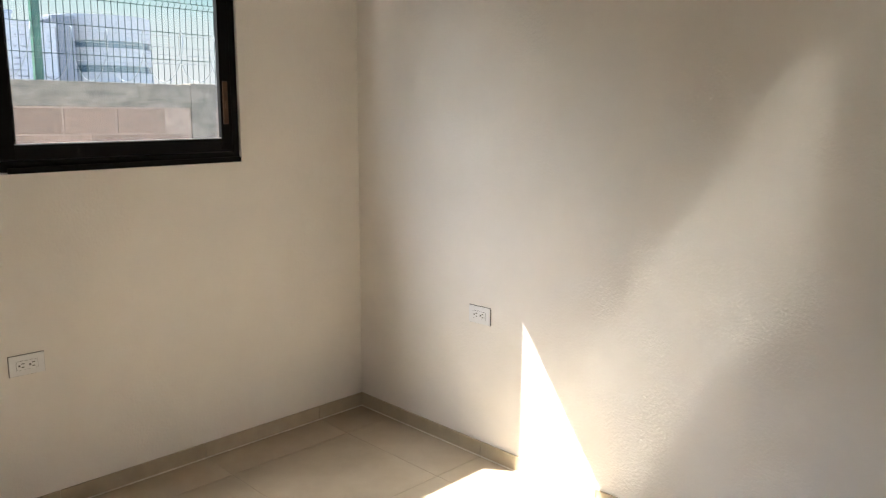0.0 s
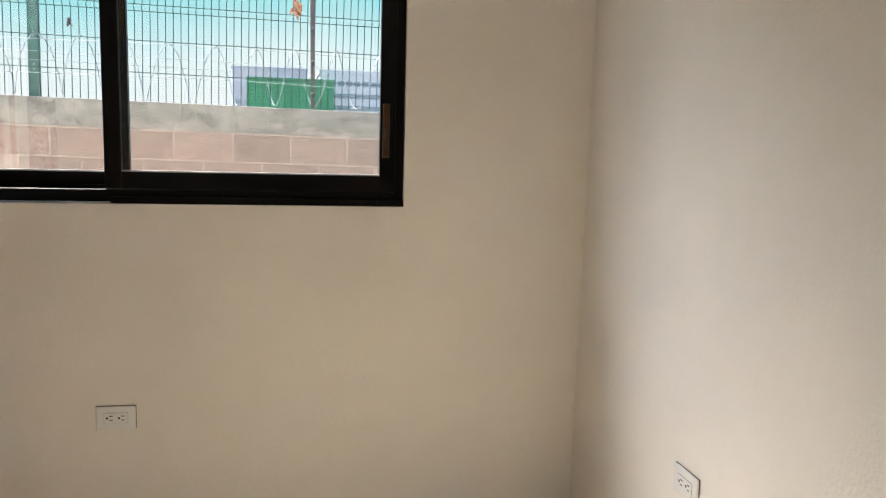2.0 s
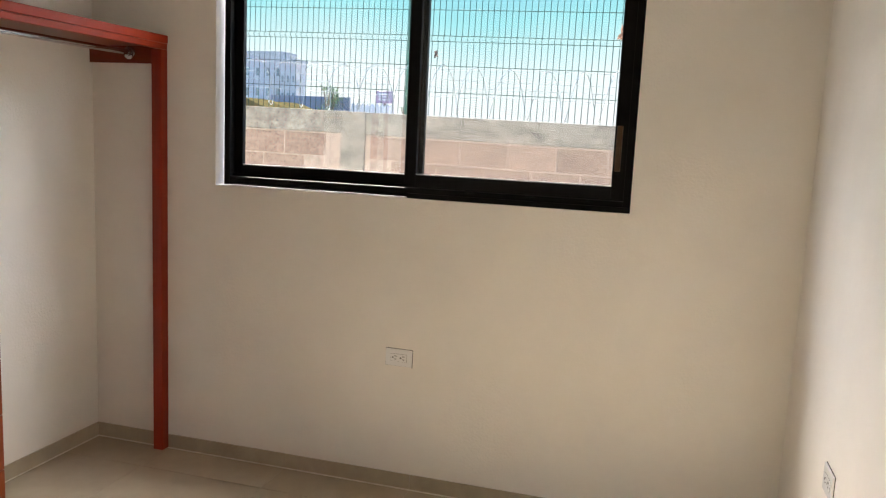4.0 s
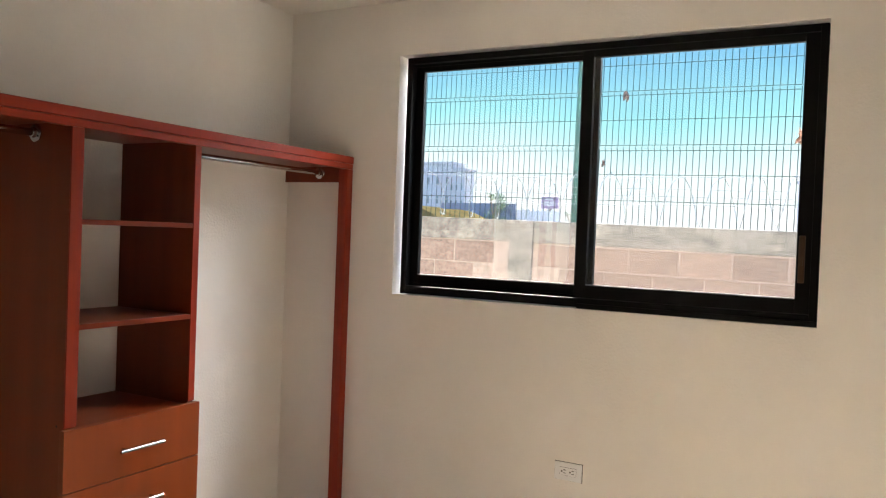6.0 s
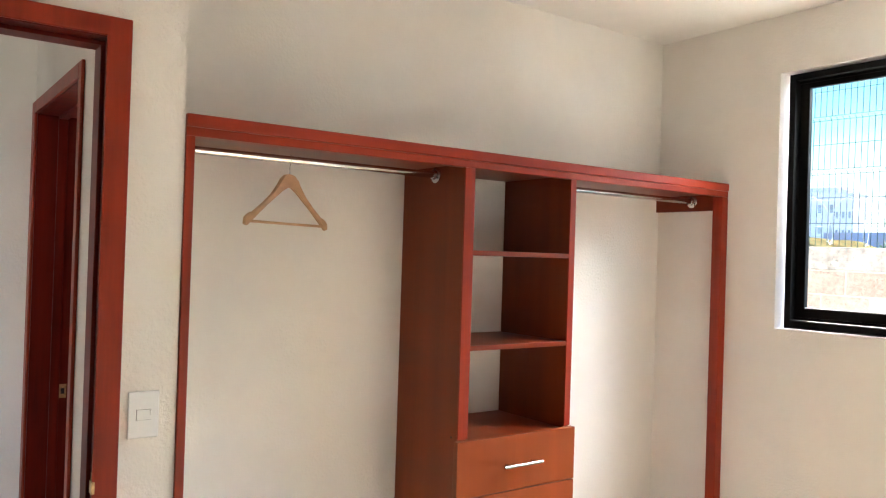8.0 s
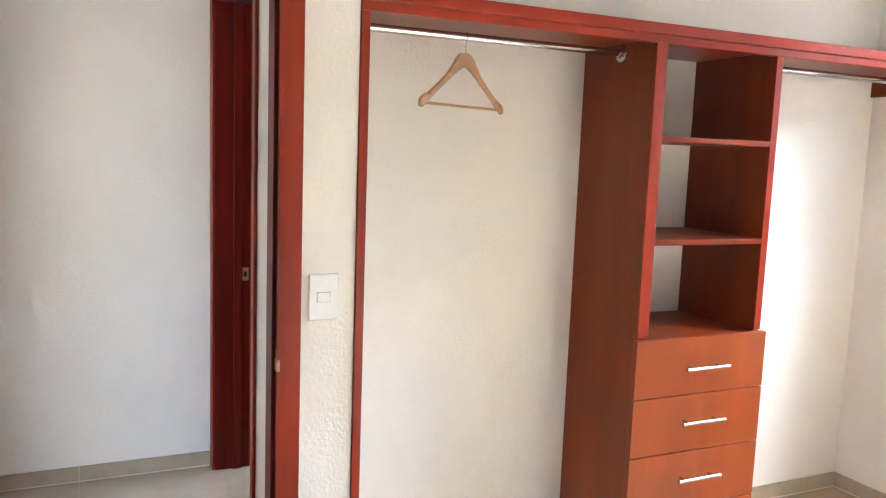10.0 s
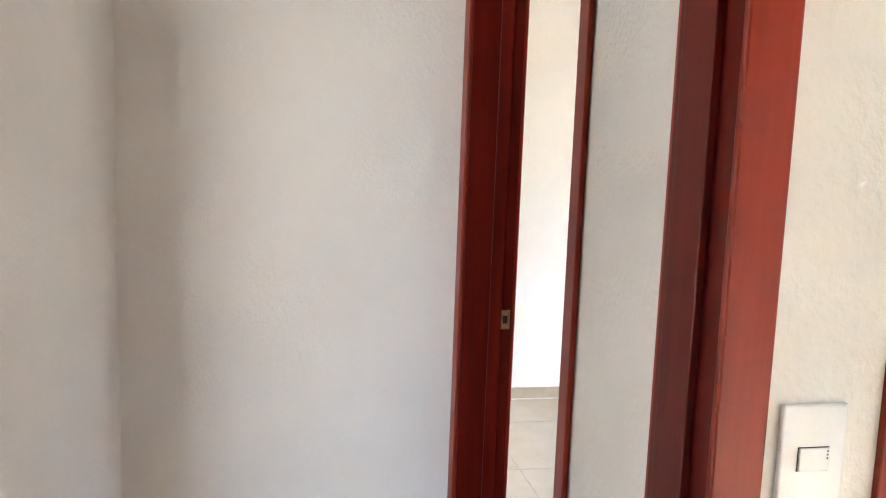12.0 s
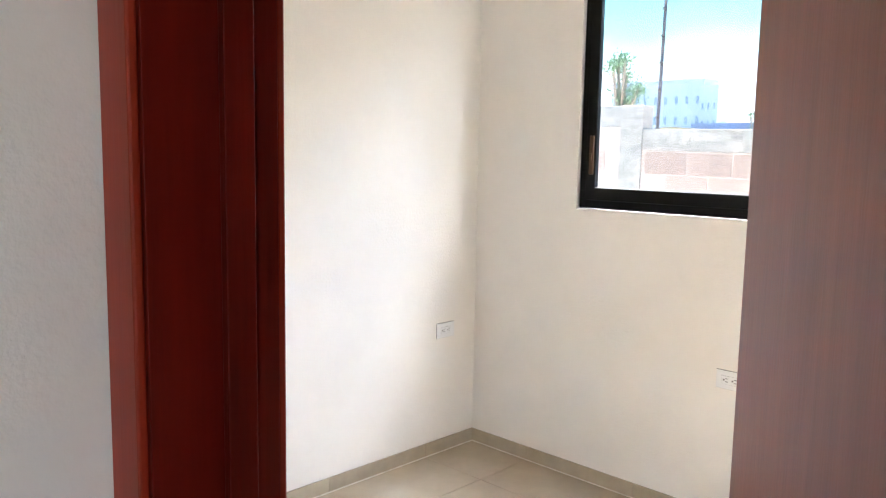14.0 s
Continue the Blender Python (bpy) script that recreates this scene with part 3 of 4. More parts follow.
def light_switch():
    m = plate_pose("stub", -2.603, 1.092)
    s = thing("light_switch", m.translation, "white rocker light switch on the rough plaster beside the door", "light switch")
    bm = box(-0.041, 0.041, 0.0002, 0.009, -0.0635, 0.0635, 0.003)
    bm.transform(m)
    part("cover_plate", bm, M_PLASTIC, s)
    bm = box(-0.0197, 0.0197, 0.0088, 0.0094, -0.0142, 0.0142)
    bm.transform(m)
    part("rocker_gap", bm, M_DARK, s)
    bm = box(-0.019, 0.019, 0.0092, 0.013, -0.0135, 0.0135, 0.0012)
    bm.transform(m)
    r = part("rocker", bm, M_PLASTIC, s)
    for k in (-1, 0, 1):
        bm = box(-0.0165, -0.0148, 0.0130, 0.0134, 0.006 + k * 0.0042 - 0.0009, 0.006 + k * 0.0042 + 0.0009)
        bm.transform(m)
        part("dot", bm, M_DARK, r)


light_switch()


# ---- outside: boundary wall, fence, razor wire ----
ground = structure("ground", box(-400, 400, 0.16, 600, -0.6, -0.25), M_GROUND, "dry bare ground outside the house", "ground")
YB = 3.372
WTOP = 1.683
BEAM = 1.490
fence = thing("boundary_wall", (0, YB, -0.25), "tan concrete block boundary wall with a grey concrete beam", "boundary wall", kind="structure")
STEP = 0.206          # the wall is one course higher beyond the far pier
part("mortar_core", box(-7.345, 6.2, YB + 0.005, YB + 0.138, -0.3, BEAM - 0.001), M_MORTAR, fence)
part("mortar_core", box(-14, -7.346, YB + 0.005, YB + 0.138, -0.3, BEAM + STEP - 0.001), M_MORTAR, fence)
for x0, x1, up in ((-7.229, 6.2, 0.0), (-14, -7.461, STEP)):
    part("concrete_beam", box(x0, x1, YB - 0.004, YB + 0.150, BEAM + up, WTOP + up, 0.006), M_CONC, fence)
for px in (-3.23, 0.98, -7.345):
    part("concrete_pier", box(px - 0.115, px + 0.115, YB - 0.014, YB + 0.165, -0.3, WTOP + (STEP + 0.004 if px < -7 else 0.012 if px > 0 else 0.001), 0.006), M_CONC, fence)


def piers_clear(a, b):
    return all(b < px - 0.117 or a > px + 0.117 for px in (-3.23, 0.98, -7.345))


for course in range(-1, 9):
    z1 = BEAM - 0.010 - course * 0.206
    z0 = z1 - 0.196
    shift = 0.0 if course % 2 == 0 else 0.206
    me = None
    joined = bmesh.new()
    for k in range(-34, 16):
        a = -0.593 + shift + k * 0.4125
        b = a + 0.402
        if course < 0 and a > -7.5:
            continue
        if course < 3 and -9.5 < a < 3.5 and piers_clear(a, b):
            if me is None:
                me = mesh_of("block", box(0, 0.399, 0, 0.130, 0, 0.193, 0.004), M_BLOCK)
            ob = new("block", me)
            ob.parent = fence
            ob.matrix_parent_inverse = fence.matrix_world.inverted()
            ob.location = (a, YB + random.uniform(-0.002, 0.002), z0)
        elif piers_clear(a, b) and -14 < a < 5.8:
            add_box(joined, a, b, YB, YB + 0.13, z0, z1)
    if len(joined.verts):
        tagged(part("block_courses", joined, M_BLOCK, fence), kind="stuff")
    else:
        joined.free()

wf = thing("wire_fence", (0, YB + 0.09, WTOP), "green welded mesh fence panels on green steel posts", "fence")
YF = YB + 0.100
HZ = [1.89, 2.113, 2.316, 2.363, 2.577, 2.787, 2.824, 3.043, 3.25, 3.45, 3.50, 3.70]
POSTS = [-5.265, -2.78, -0.295, 2.19, 4.68]


def bent(z):
    return 0.028 if any(abs(z - v) < 0.005 for v in (2.340, 2.806, 3.475)) else 0.0


ZV = [WTOP - 0.02, 2.316, 2.340, 2.363, 2.787, 2.806, 2.824, 3.45, 3.475, 3.50, 3.72]
for a, b in zip(POSTS, POSTS[1:]):
    bm = bmesh.new()
    n = int((b - a - 0.06) / 0.0525)
    for k in range(n + 1):
        x = a + 0.04 + k * 0.0525
        add_tube(bm, [(x, YF - bent(z), z) for z in ZV], 0.0031, 4)
    for z in HZ:
        add_tube(bm, [(a + 0.02, YF + 0.005, z), (b - 0.02, YF + 0.005, z)], 0.0030, 4)
    tagged(part("mesh_panel", bm, M_WIRE_G, wf), kind="stuff")
for x in POSTS:
    p = part("post", box(x - 0.030, x + 0.030, YF + 0.010, YF + 0.070, WTOP - 0.003, 3.78, 0.003), M_GREEN, wf)
    for z in HZ:
        for d in (-0.016, 0.016):
            part("bolt", add_lathe(bmesh.new(), [(0, 0.007), (0.004, 0.006)], (x, YF + 0.0095, z + d), (0, -1, 0), 6), M_RAZOR, p)

rw = thing("razor_wire", (0, YB + 0.05, WTOP), "coil of galvanised razor wire along the wall top", "razor wire")
bm = bmesh.new()
random.seed(4)
pts = []
for k in range(0, 14 * 38):
    a = 2 * math.pi * k / 14
    rr = 0.205 + 0.012 * math.sin(k * 0.37)
    pts.append((-5.4 + 0.295 * k / 14 + 0.02 * math.sin(k * 0.11), YB + 0.03 + 0.16 * math.sin(a), WTOP + 0.215 + rr * math.cos(a)))
add_tube(bm, pts, 0.0034, 5)
part("coil", bm, M_RAZOR, rw)
bm = bmesh.new()
for p in pts[::2]:
    d = Vector((random.uniform(-1, 1), random.uniform(-0.5, 0.5), random.uniform(-1, 1))).normalized() * 0.016
    add_tube(bm, [Vector(p) - d, Vector(p) + d], 0.003, 3)
tagged(part("barbs", bm, M_RAZOR, rw), kind="stuff")
for z, y in ((WTOP + 0.40, YB + 0.045), (WTOP + 0.17, YB + 0.02)):
    bm = add_tube(bmesh.new(), [(x * 0.5 - 5.5, y, z + 0.012 * math.sin(x)) for x in range(0, 23)], 0.0022, 4)
    part("straining_wire", bm, M_RAZOR, rw)

for z in (WTOP + 0.30, WTOP + 0.24):
    bm = add_tube(bmesh.new(), [(-5.5, YB - 0.02, z + 0.01), (5.5, YB - 0.02, z - 0.01)], 0.0018, 4)
    part("straining_wire", bm, M_RAZOR, rw)


def wire_pole(x, y, z0, z1, lean, label):
    """A rusty steel angle carrying the insulators of an electric wire."""
    t = thing("steel_pole", (x, y, z0), label, "pole")
    bm = box(x - 0.016, x + 0.016, y, y + 0.004, z0, z1)
    add_box(bm, x - 0.016, x - 0.012, y + 0.004, y + 0.032, z0, z1)
    part("angle_bar", bm, M_RUST, t)
    z = z0 + 0.12
    while z < z1:
        b2 = add_lathe(bmesh.new(), [(0, 0.010), (0.006, 0.017), (0.014, 0.012), (0.020, 0.017), (0.028, 0.009)], (x, y - 0.0005, z), (0, -1, 0), 10)
        part("insulator", b2, M_RUST, t, smooth=True)
        z += 0.235
    t.matrix_world = Matrix.Translation((x, y, z0)) @ Matrix.Rotation(radians(lean), 4, "Y")
    return t


wire_pole(-0.855, YB + 0.02, WTOP - 0.012, 3.9, -1.2, "rusty steel angle pole with insulators on the wall")
wire_pole(-7.10, YB + 0.02, WTOP - 0.012, 3.9, 0.3, "rusty steel angle pole with insulators beside the pier")

TILT = Matrix.Translation((-1.0, 0, 0)) @ Matrix.Rotation(0.0143, 4, "Y") @ Matrix.Translation((1.0, 0, 0))
for ob in [o for o in scene.objects if o.parent is None and o.name.split(".")[0] in ("boundary_wall", "wire_fence", "razor_wire", "steel_pole")]:
    ob.matrix_world = TILT @ ob.matrix_world


def dry_leaf(x, z, size, seed, label):
    """A few crumpled dead leaves caught on the fence wires."""
    rnd = random.Random(seed)
    t = thing("dry_leaf", (x, YF - 0.012, z), label, "leaf")
    for k in range(5):
        bm = bmesh.new()
        bmesh.ops.create_grid(bm, x_segments=4, y_segments=6, size=1.0)
        for v in bm.verts:
            u, w = v.co.x, v.co.y
            v.co = Vector((u * 0.40 * (1 - w * w) ** 0.5 if abs(w) < 1 else 0.0, 0.25 * u * u + 0.2 * math.sin(3 * w + k), w)) * size * rnd.uniform(0.6, 1.0)
        bm.transform(pose(rnd.uniform(-0.3, 0.3) * size, rnd.uniform(-0.02, 0.0), rnd.uniform(-0.5, 0.3) * size, rnd.uniform(-20, 20), rnd.uniform(-40, 40), rnd.uniform(0, 180)))
        r = bmesh.ops.solidify(bm, geom=bm.faces[:], thickness=0.0015)
        bm.transform(Matrix.Translation((x, YF - 0.012, z)))
        part("leaf_blade", bm, M_LEAFLET if size > 0.05 else M_LEAFDARK, t, smooth=True)
    if size > 0.05:
        part("stem", add_tube(bmesh.new(), [(x, YF - 0.01, z - 0.03), (x + 0.015, YF - 0.012, z - 0.11), (x + 0.04, YF - 0.01, z - 0.19)], 0.002, 5), M_LEAFLET, t)


dry_leaf(-2.50, 2.225, 0.035, 1, "small dark dead leaf caught on the fence wire")
dry_leaf(-2.331, 2.805, 0.045, 2, "grey-brown dead leaf caught on the fence wire")
dry_leaf(-0.945, 2.42, 0.065, 3, "bunch of orange dead leaves caught on the fence")


# ---- the town beyond the wall ----
M_HAZE = material("pale_render", (0.26, 0.268, 0.285), rough=0.9, tone=0.05, scale=0.3)
M_HAZE_W = material("white_render", (0.29, 0.30, 0.33), rough=0.9, tone=0.05, scale=0.3)
M_HAZE_L = material("lavender_render", (0.225, 0.213, 0.245), rough=0.9, tone=0.06, scale=0.3)
M_HAZE_D = material("dark_cladding", (0.10, 0.11, 0.14), rough=0.5, tone=0.1, scale=0.4)
M_PANE = material("far_window", (0.065, 0.095, 0.12), rough=0.15, tone=0.15, scale=0.5)
M_FARGREEN = material("green_sheet", (0.009, 0.090, 0.038), rough=0.8, tone=0.08, scale=0.4)
M_FARBLUE = material("blue_hoarding", (0.085, 0.10, 0.145), rough=0.8, tone=0.12, scale=0.4)
M_SLOPE = material("dry_grass_slope", (0.050, 0.041, 0.019), rough=1.0, specular=0.0, tone=0.25, scale=0.4)
M_ADVERT = material("billboard_face", (0.13, 0.09, 0.16), rough=0.5, tone=0.2, scale=1.5)
M_APT = material("weathered_white_render", (0.20, 0.215, 0.25), rough=0.9, tone=0.06, scale=0.3)
M_FOLIAGE = material("tree_leaves", (0.07, 0.12, 0.05), rough=0.8, tone=0.3, scale=2.0, random_tone=0.2)
M_BARK = material("bark", (0.14, 0.10, 0.07), rough=0.95, tone=0.2, scale=10)
G0 = -0.25


def building(name, x0, x1, y, depth, h, mat, label, floors=(), steps=()):
    """A far block: body, parapet, window bands of single panes."""
    b = thing(name, ((x0 + x1) / 2, y, G0), label, "building")
    part("body", box(x0, x1, y, y + depth, G0, h), mat, b)
    part("parapet", box(x0 - 0.15, x1 + 0.15, y - 0.15, y + depth + 0.15, h + 0.004, h + 0.35), mat, b)
    for z0, z1, n, fill in floors:
        w = (x1 - x0) / n
        for k in range(n):
            g = part("window", box(x0 + w * (k + 0.5 - fill / 2), x0 + w * (k + 0.5 + fill / 2), y - 0.06, y - 0.004, z0, z1), M_PANE, b)
    for xa, xb, h2 in steps:
        part("upper_storey", box(xa, xb, y + 0.6, y + depth - 0.6, h + 0.355, h2), mat, b)
    return b


building("office_block", 2.6, 23.2, 90, 14, 8.4, M_HAZE, "long pale grey office block with ribbon windows", ((7.0, 7.55, 22, 0.78), (5.6, 6.15, 22, 0.95), (4.3, 4.8, 22, 0.95)))
building("apartment_building", -64, -50.6, 92, 3.5, 11.2, M_APT, "white apartment building with small windows", ((8.4, 9.4, 9, 0.25), (5.8, 6.8, 9, 0.25)))
building("apartment_building", -50.5, -48.2, 91, 3, 10.2, M_APT, "lower white apartment wing with small windows", ((7.6, 8.4, 3, 0.3), (5.4, 6.2, 3, 0.3)))
building("warehouse", -7.5, 1.2, 96, 12, 8.9, M_HAZE_L, "lavender grey flat-roofed building", ((4.8, 5.3, 7, 0.6),))
b = building("clinic_building", 23.3, 30.2, 90, 12, 9.3, M_HAZE_W, "white panelled building with short dark slots")
random.seed(8)
for r in range(8):
    for k in range(7):
        if random.random() < 0.62:
            xa = 24.0 + k * 0.86 + random.uniform(0, 0.3)
            part("slot_window", box(xa, xa + random.choice((0.25, 0.6, 0.9)) * 0.8, 89.94, 89.996, 8.2 - r * 0.62, 8.34 - r * 0.62), M_HAZE_D, b)
building("stair_tower", 30.4, 32.6, 91, 8, 10.3, M_HAZE_D, "dark clad stair tower")
building("lift_shaft", 28.6, 29.7, 102.5, 3, 11.6, M_HAZE_W, "narrow white lift shaft")

t = thing("round_building", (37.5, 96, G0), "pale rounded office building with ribbon storeys", "building")
for k, (z0, z1, rr, mt) in enumerate(((G0, 4.6, 6.0, M_HAZE), (4.604, 5.4, 5.8, M_PANE), (5.404, 7.4, 6.0, M_HAZE), (7.404, 8.2, 5.8, M_PANE), (8.204, 11.1, 6.0, M_HAZE))):
    bm = add_lathe(bmesh.new(), [(z0, rr), (z1, rr)], (37.5, 96.5, 0), (0, 0, 1), 40)
    part("storey" if mt is M_HAZE else "window_band", bm, mt, t)

t = thing("green_shed", (-0.6, 80, G0), "green sheet-clad site building", "shed")
part("body", box(-5.1, 3.6, 80, 90, G0, 6.85), M_FARGREEN, t)
part("body", box(-0.95, -0.85, 79.9, 79.996, G0, 6.85), M_FARGREEN, t)
part("roof", box(-5.2, 3.7, 79.85, 90.1, 6.854, 7.0), M_FARGREEN, t)

t = thing("site_hoarding", (-41, 86, G0), "blue site hoarding with a pale corrugated fence", "hoarding")
part("panel", box(-49, -38.5, 86, 86.3, G0, 5.65), M_FARBLUE, t)
for k in range(9):
    xa = -38.3 + k * 0.62
    bm = box(xa, xa + 0.58, 86, 86.1, G0, 4.7)
    v = [bm.verts.new((xa, 86, 4.7)), bm.verts.new((xa + 0.58, 86, 4.7)), bm.verts.new((xa + 0.29, 86, 5.1))]
    bm.faces.new(v)
    part("sheet", bm, M_HAZE_W, t)
t = thing("billboard", (-34.8, 88, G0), "dark billboard on a steel post", "billboard")
part("panel", box(-35.9, -33.7, 88, 88.3, 5.2, 6.65, 0.03), M_ADVERT, t)
part("post", box(-34.95, -34.65, 88.05, 88.25, G0, 5.198), M_RUST, t)
bm = bmesh.new()
for k in range(3):
    add_box(bm, -35.6, -34.4 + 0.2 * k, 87.95, 87.996, 6.25 - k * 0.35, 6.42 - k * 0.35)
part("print", bm, M_HAZE, t)

bm = bmesh.new()
random.seed(12)
gx, gy = 40, 10
vs = {}
for i in range(gx + 1):
    for j in range(gy + 1):
        x, y = -78 + i * 1.05, 60 + j * 2.4
        e = min(1, max(0, (-27 - x) / 13)) * min(1, j / 2, (gy - j) / 3)
        vs[i, j] = bm.verts.new((x, y, G0 + 0.002 + e * (4.55 + 0.35 * noise.noise(Vector((x * 0.3, y * 0.3, 0))))))
for i in range(gx):
    for j in range(gy):
        bm.faces.new((vs[i, j], vs[i + 1, j], vs[i + 1, j + 1], vs[i, j + 1]))
tagged(part("slope", bm, M_SLOPE), "dry yellow grass slope below the white apartments", "slope", kind="structure")


def tree(x, y, base, height, spread, seed, label, leaves=900, leaf=0.12):
    """A tapered trunk with limbs and a loose crown of single leaves."""
    rnd = random.Random(seed)
    t = thing("tree", (x, y, base), label, "tree")
    bm = bmesh.new()
    tips = []
    for k in range(9):
        a = rnd.uniform(0, 6.28)
        z1 = base + height * rnd.uniform(0.55, 0.98)
        r1 = spread * rnd.uniform(0.2, 0.75)
        p0 = Vector((x, y, base + height * 0.3))
        p1 = Vector((x + r1 * math.cos(a), y + r1 * math.sin(a), z1))
        mid = (p0 + p1) / 2 + Vector((rnd.uniform(-0.2, 0.2), rnd.uniform(-0.2, 0.2), 0.15)) * spread * 0.4
        add_tube(bm, [p0, mid, p1], 0.012 * height, 5)
        tips += [mid, p1, p1, p1]
    part("limbs", bm, M_BARK, t)
    part("trunk", add_lathe(bmesh.new(), [(0, 0.035 * height), (height * 0.2, 0.024 * height), (height * 0.45, 0.016 * height)], (x, y, base), (0, 0, 1), 9), M_BARK, t)
    bm = bmesh.new()
    for k in range(leaves):
        c = rnd.choice(tips) + Vector((rnd.gauss(0, 1), rnd.gauss(0, 1), rnd.gauss(0, 0.8))) * spread * 0.22
        q = pose(*c, rnd.uniform(0, 360), rnd.uniform(0, 360), rnd.uniform(0, 360))
        s = leaf * rnd.uniform(0.6, 1.2)
        a, b2, c2, d = (bm.verts.new(q @ Vector(p)) for p in ((-s, 0, 0), (0, -s * 0.4, s * 0.1), (s, 0, 0), (0, s * 0.4, s * 0.1)))
        bm.faces.new((a, b2, c2))
        bm.faces.new((a, c2, d))
    tagged(part("crown", bm, M_FOLIAGE, t), kind="stuff")


tree(-40.5, 84, G0, 7.0, 1.6, 3, "small grey-green tree behind the blue hoarding", 700, 0.16)
tree(-33.0, 92, G0, 5.6, 1.5, 5, "small grey-green tree beyond the billboard", 500, 0.16)
tree(-24.6, 31.0, G0, 6.9, 1.15, 9, "leafy green tree behind the boundary wall", 1500, 0.11)


def sky_backdrop():
    """Pale haze at the horizon turning to blue-green higher up, with thin cloud."""
    m = bpy.data.materials.new("sky_backdrop")
    m.use_nodes = True
    N, L = m.node_tree.nodes, m.node_tree.links
    N.remove(N["Principled BSDF"])
    em = N.new("ShaderNodeEmission")
    L.new(em.outputs[0], N["Material Output"].inputs["Surface"])
    tc = N.new("ShaderNodeTexCoord")
    sep = N.new("ShaderNodeSeparateXYZ")
    L.new(tc.outputs["Object"], sep.inputs[0])
    nz = N.new("ShaderNodeTexNoise")
    nz.inputs["Scale"].default_value, nz.inputs["Detail"].default_value = 0.009, 6
    L.new(tc.outputs["Object"], nz.inputs["Vector"])
    add = N.new("ShaderNodeMath")
    add.operation = "MULTIPLY_ADD"
    L.new(nz.outputs["Fac"], add.inputs[0])
    add.inputs[1].default_value = -46.0
    L.new(sep.outputs["Z"], add.inputs[2])
    mr = N.new("ShaderNodeMapRange")
    mr.inputs["From Min"].default_value, mr.inputs["From Max"].default_value = -11, 122
    L.new(add.outputs[0], mr.inputs["Value"])
    cr = N.new("ShaderNodeValToRGB")
    e = cr.color_ramp.elements
    e[0].position, e[0].color = 0.0, (1.0, 1.0, 1.0, 1)
    e[1].position, e[1].color = 1.0, (0.10, 0.36, 0.74, 1)
    k = e.new(0.27)
    k.color = (0.88, 1.0, 1.0, 1)
    k = e.new(0.52)
    k.color = (0.40, 0.84, 0.88, 1)
    L.new(mr.outputs["Result"], cr.inputs["Fac"])
    L.new(cr.outputs["Color"], em.inputs["Color"])
    em.inputs["Strength"].default_value = 0.077
    bm = bmesh.new()
    n = 24
    lo = [bm.verts.new((520 * math.sin(radians(-75 + 150 * k / n)), 520 * math.cos(radians(-75 + 150 * k / n)), -3)) for k in range(n + 1)]
    hi = [bm.verts.new((v.co.x, v.co.y, 240)) for v in lo]
    for k in range(n):
        bm.faces.new((lo[k], lo[k + 1], hi[k + 1], hi[k]))
    tagged(part("backdrop", bm, m), "bright hazy sky with thin cloud beyond the town", "sky", kind="structure")


sky_backdrop()


# ---- floor tiles and skirting ----
def tiles(base, x0, x1, y0, y1, jx, jy):
    """Square tiles laid from the joints jx, jy and cut at the walls."""
    pitch, gap = 0.602, 0.0025
    whole = None
    i0, i1 = math.floor((x0 - jx) / pitch), math.ceil((x1 - jx) / pitch)
    j0, j1 = math.floor((y0 - jy) / pitch), math.ceil((y1 - jy) / pitch)
    for i in range(i0, i1):
        for j in range(j0, j1):
            a, b = max(x0, jx + i * pitch + gap / 2), min(x1, jx + (i + 1) * pitch - gap / 2)
            c, d = max(y0, jy + j * pitch + gap / 2), min(y1, jy + (j + 1) * pitch - gap / 2)
            if b - a < 0.01 or d - c < 0.01:
                continue
            full = b - a > pitch - 0.004 and d - c > pitch - 0.004
            if full:
                if whole is None:
                    h = (pitch - gap) / 2
                    whole = mesh_of("tile", box(-h, h, -h, h, -0.009, 0), M_TILE)
                me = whole
            else:
                me = mesh_of("tile", box(-(b - a) / 2, (b - a) / 2, -(d - c) / 2, (d - c) / 2, -0.009, 0), M_TILE)
            ob = new("tile", me)
            ob.parent = base
            ob.matrix_parent_inverse = base.matrix_world.inverted()
            ob.location = ((a + b) / 2, (c + d) / 2, 0)


floor = structure("floor", box(X_C - 0.0, 0, Y_S, 0, -0.12, -0.0015), M_GROUT, "polished beige porcelain tile floor with a sunlit patch", "floor")
tiles(floor, X_C, 0, Y_S, 0, -0.275, -0.229)
floor_h = structure("floor_hall", box(X_HW, X_C, Y_S, Y_R2, -0.12, -0.0015), M_GROUT, "polished beige porcelain tile floor of the hall", "floor")
tiles(floor_h, X_HW, X_C, Y_S, Y_R2, -0.275, -0.229)
floor_2 = structure("floor_second_room", box(X_W2, X_C - 0.12, Y_R2, 0, -0.12, -0.0015), M_GROUT, "polished beige porcelain tile floor of the second room", "floor")
tiles(floor_2, X_W2, X_C - 0.12, Y_R2, 0, -5.798, -0.356)


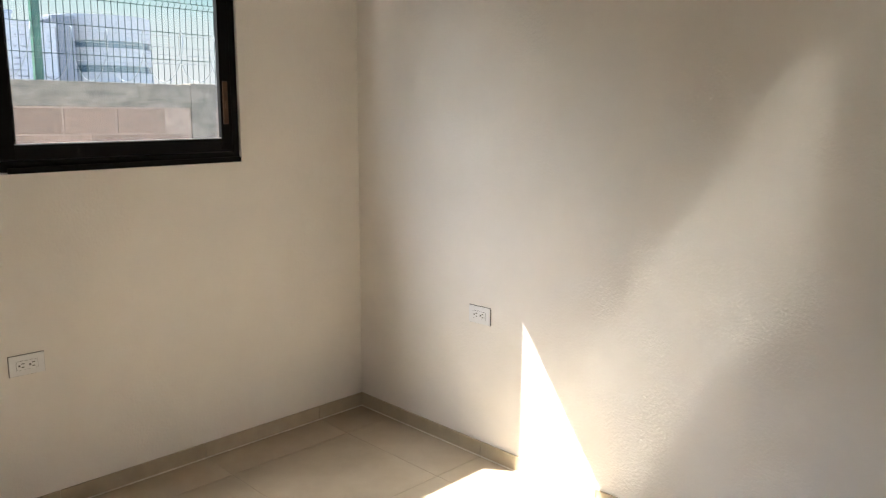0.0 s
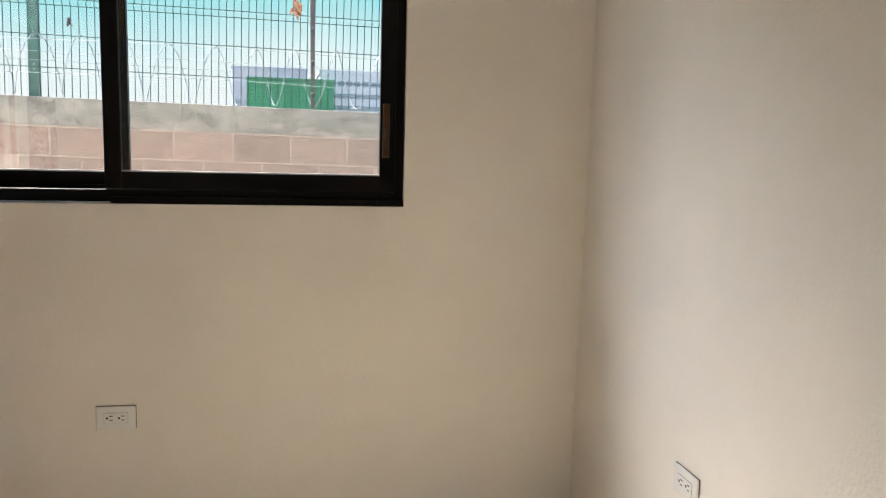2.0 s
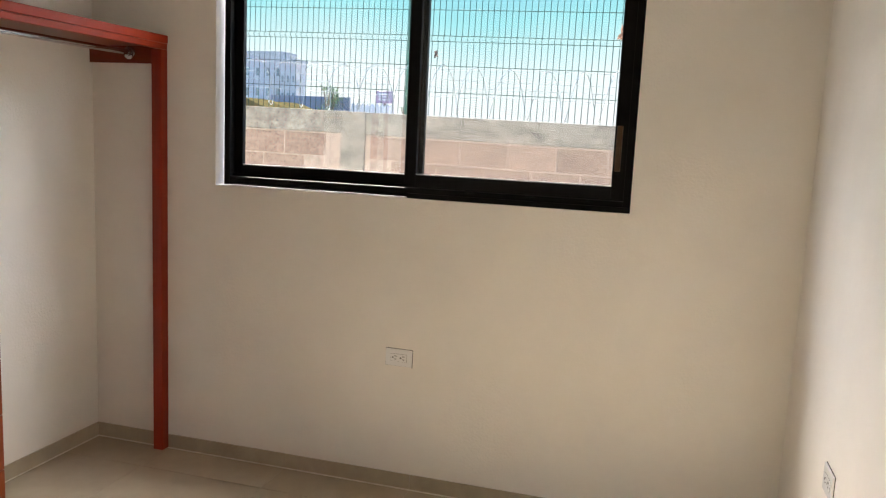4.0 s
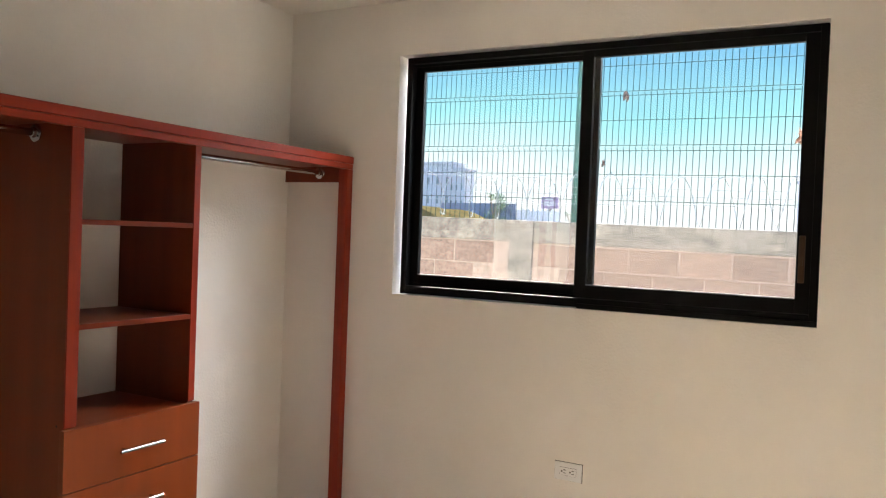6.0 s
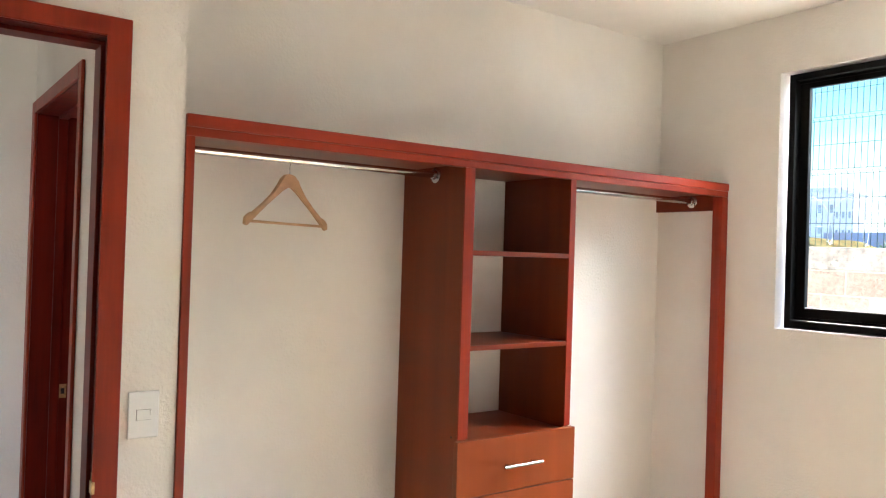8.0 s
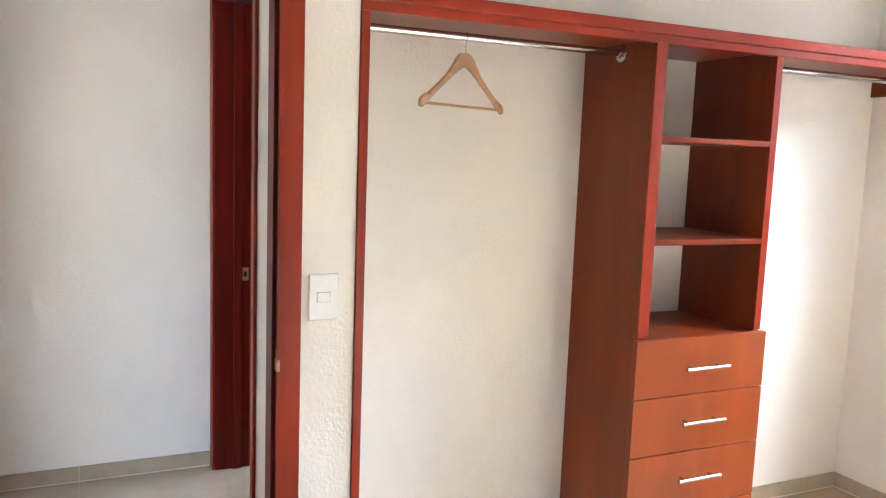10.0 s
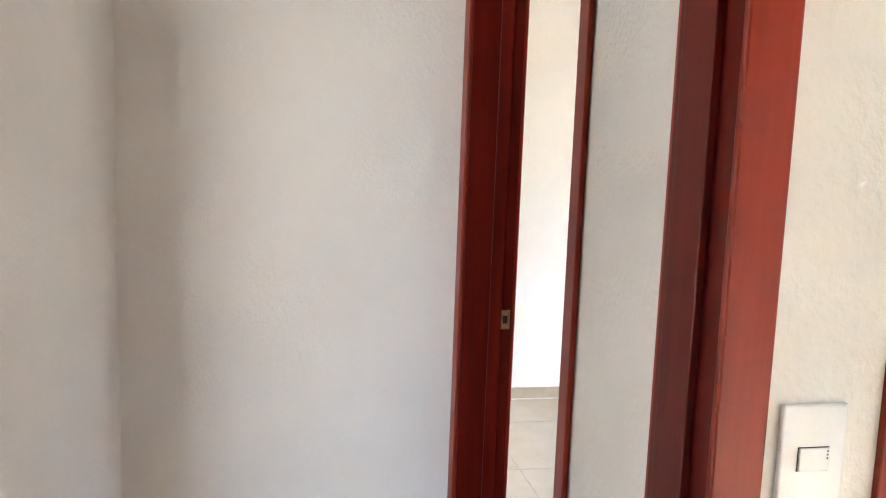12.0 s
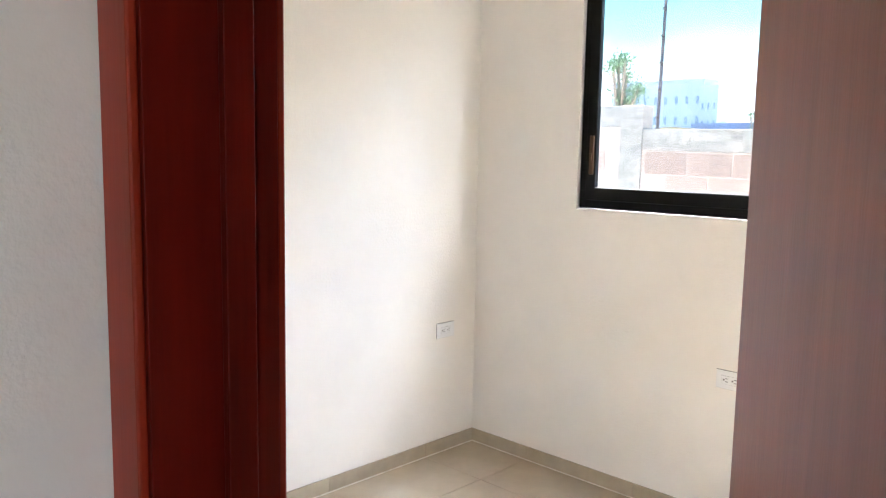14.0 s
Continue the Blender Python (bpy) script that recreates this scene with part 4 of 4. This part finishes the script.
def skirting(base, axis, face, out, a, b, joint):
    """A run of skirting tiles along an axis, set on a wall face."""
    pitch, h, t = 0.602, 0.068, 0.010
    k = math.floor((a - joint) / pitch)
    while joint + k * pitch < b:
        p, q = max(a, joint + k * pitch + 0.001), min(b, joint + (k + 1) * pitch - 0.001)
        k += 1
        if q - p < 0.004:
            continue
        lo, hi = sorted((face + out * 0.0005, face + out * t))
        bm = box(p, q, lo, hi, 0.0006, h, 0.0012) if axis == "x" else box(lo, hi, p, q, 0.0006, h, 0.0012)
        part("skirting_tile", bm, M_SKIRT, base)
    lo, hi = sorted((face + out * (t + 0.0002), face + out * (t + 0.0045)))
    bm = box(a, b, lo, hi, 0.0004, 0.0045) if axis == "x" else box(lo, hi, a, b, 0.0004, 0.0045)
    part("grout_bead", bm, M_BEAD, base, "pale grout bead at the floor")


base = thing("baseboard", (0, 0, 0), "beige tile skirting along the room walls", "baseboard", kind="structure")
skirting(base, "x", 0, -1, X_C + 0.011, -2.765, -0.275)
skirting(base, "x", 0, -1, -2.697, -0.0005, -0.275)
skirting(base, "y", 0, -1, Y_S + 0.011, -0.011, -0.229)
skirting(base, "y", X_C, 1, Y_NI + 0.001, -1.533, -0.229)
skirting(base, "y", X_C, 1, -0.989, -0.0005, -0.229)
skirting(base, "x", Y_S, 1, X_F, -0.011, -0.275)
skirting(base, "y", X_F, 1, -2.664, Y_NI - 0.0005, -0.229)
base = thing("baseboard", (X_HW, Y_HN, 0), "beige tile skirting along the hall walls", "baseboard", kind="structure")
skirting(base, "y", X_HW, 1, Y_S + 0.011, Y_HN - 0.016, -0.229)
skirting(base, "x", Y_S, 1, X_HW, X_H, -0.275)
skirting(base, "x", Y_HN, -1, -3.257, X_H - 0.016, -0.275)
base = thing("baseboard", (X_W2, 0, 0), "beige tile skirting along the second room walls", "baseboard", kind="structure")
skirting(base, "x", 0, -1, X_W2 + 0.0005, X_C - 0.121, -5.798)
skirting(base, "y", X_W2, 1, Y_R2 + 0.0005, -0.011, -0.356)
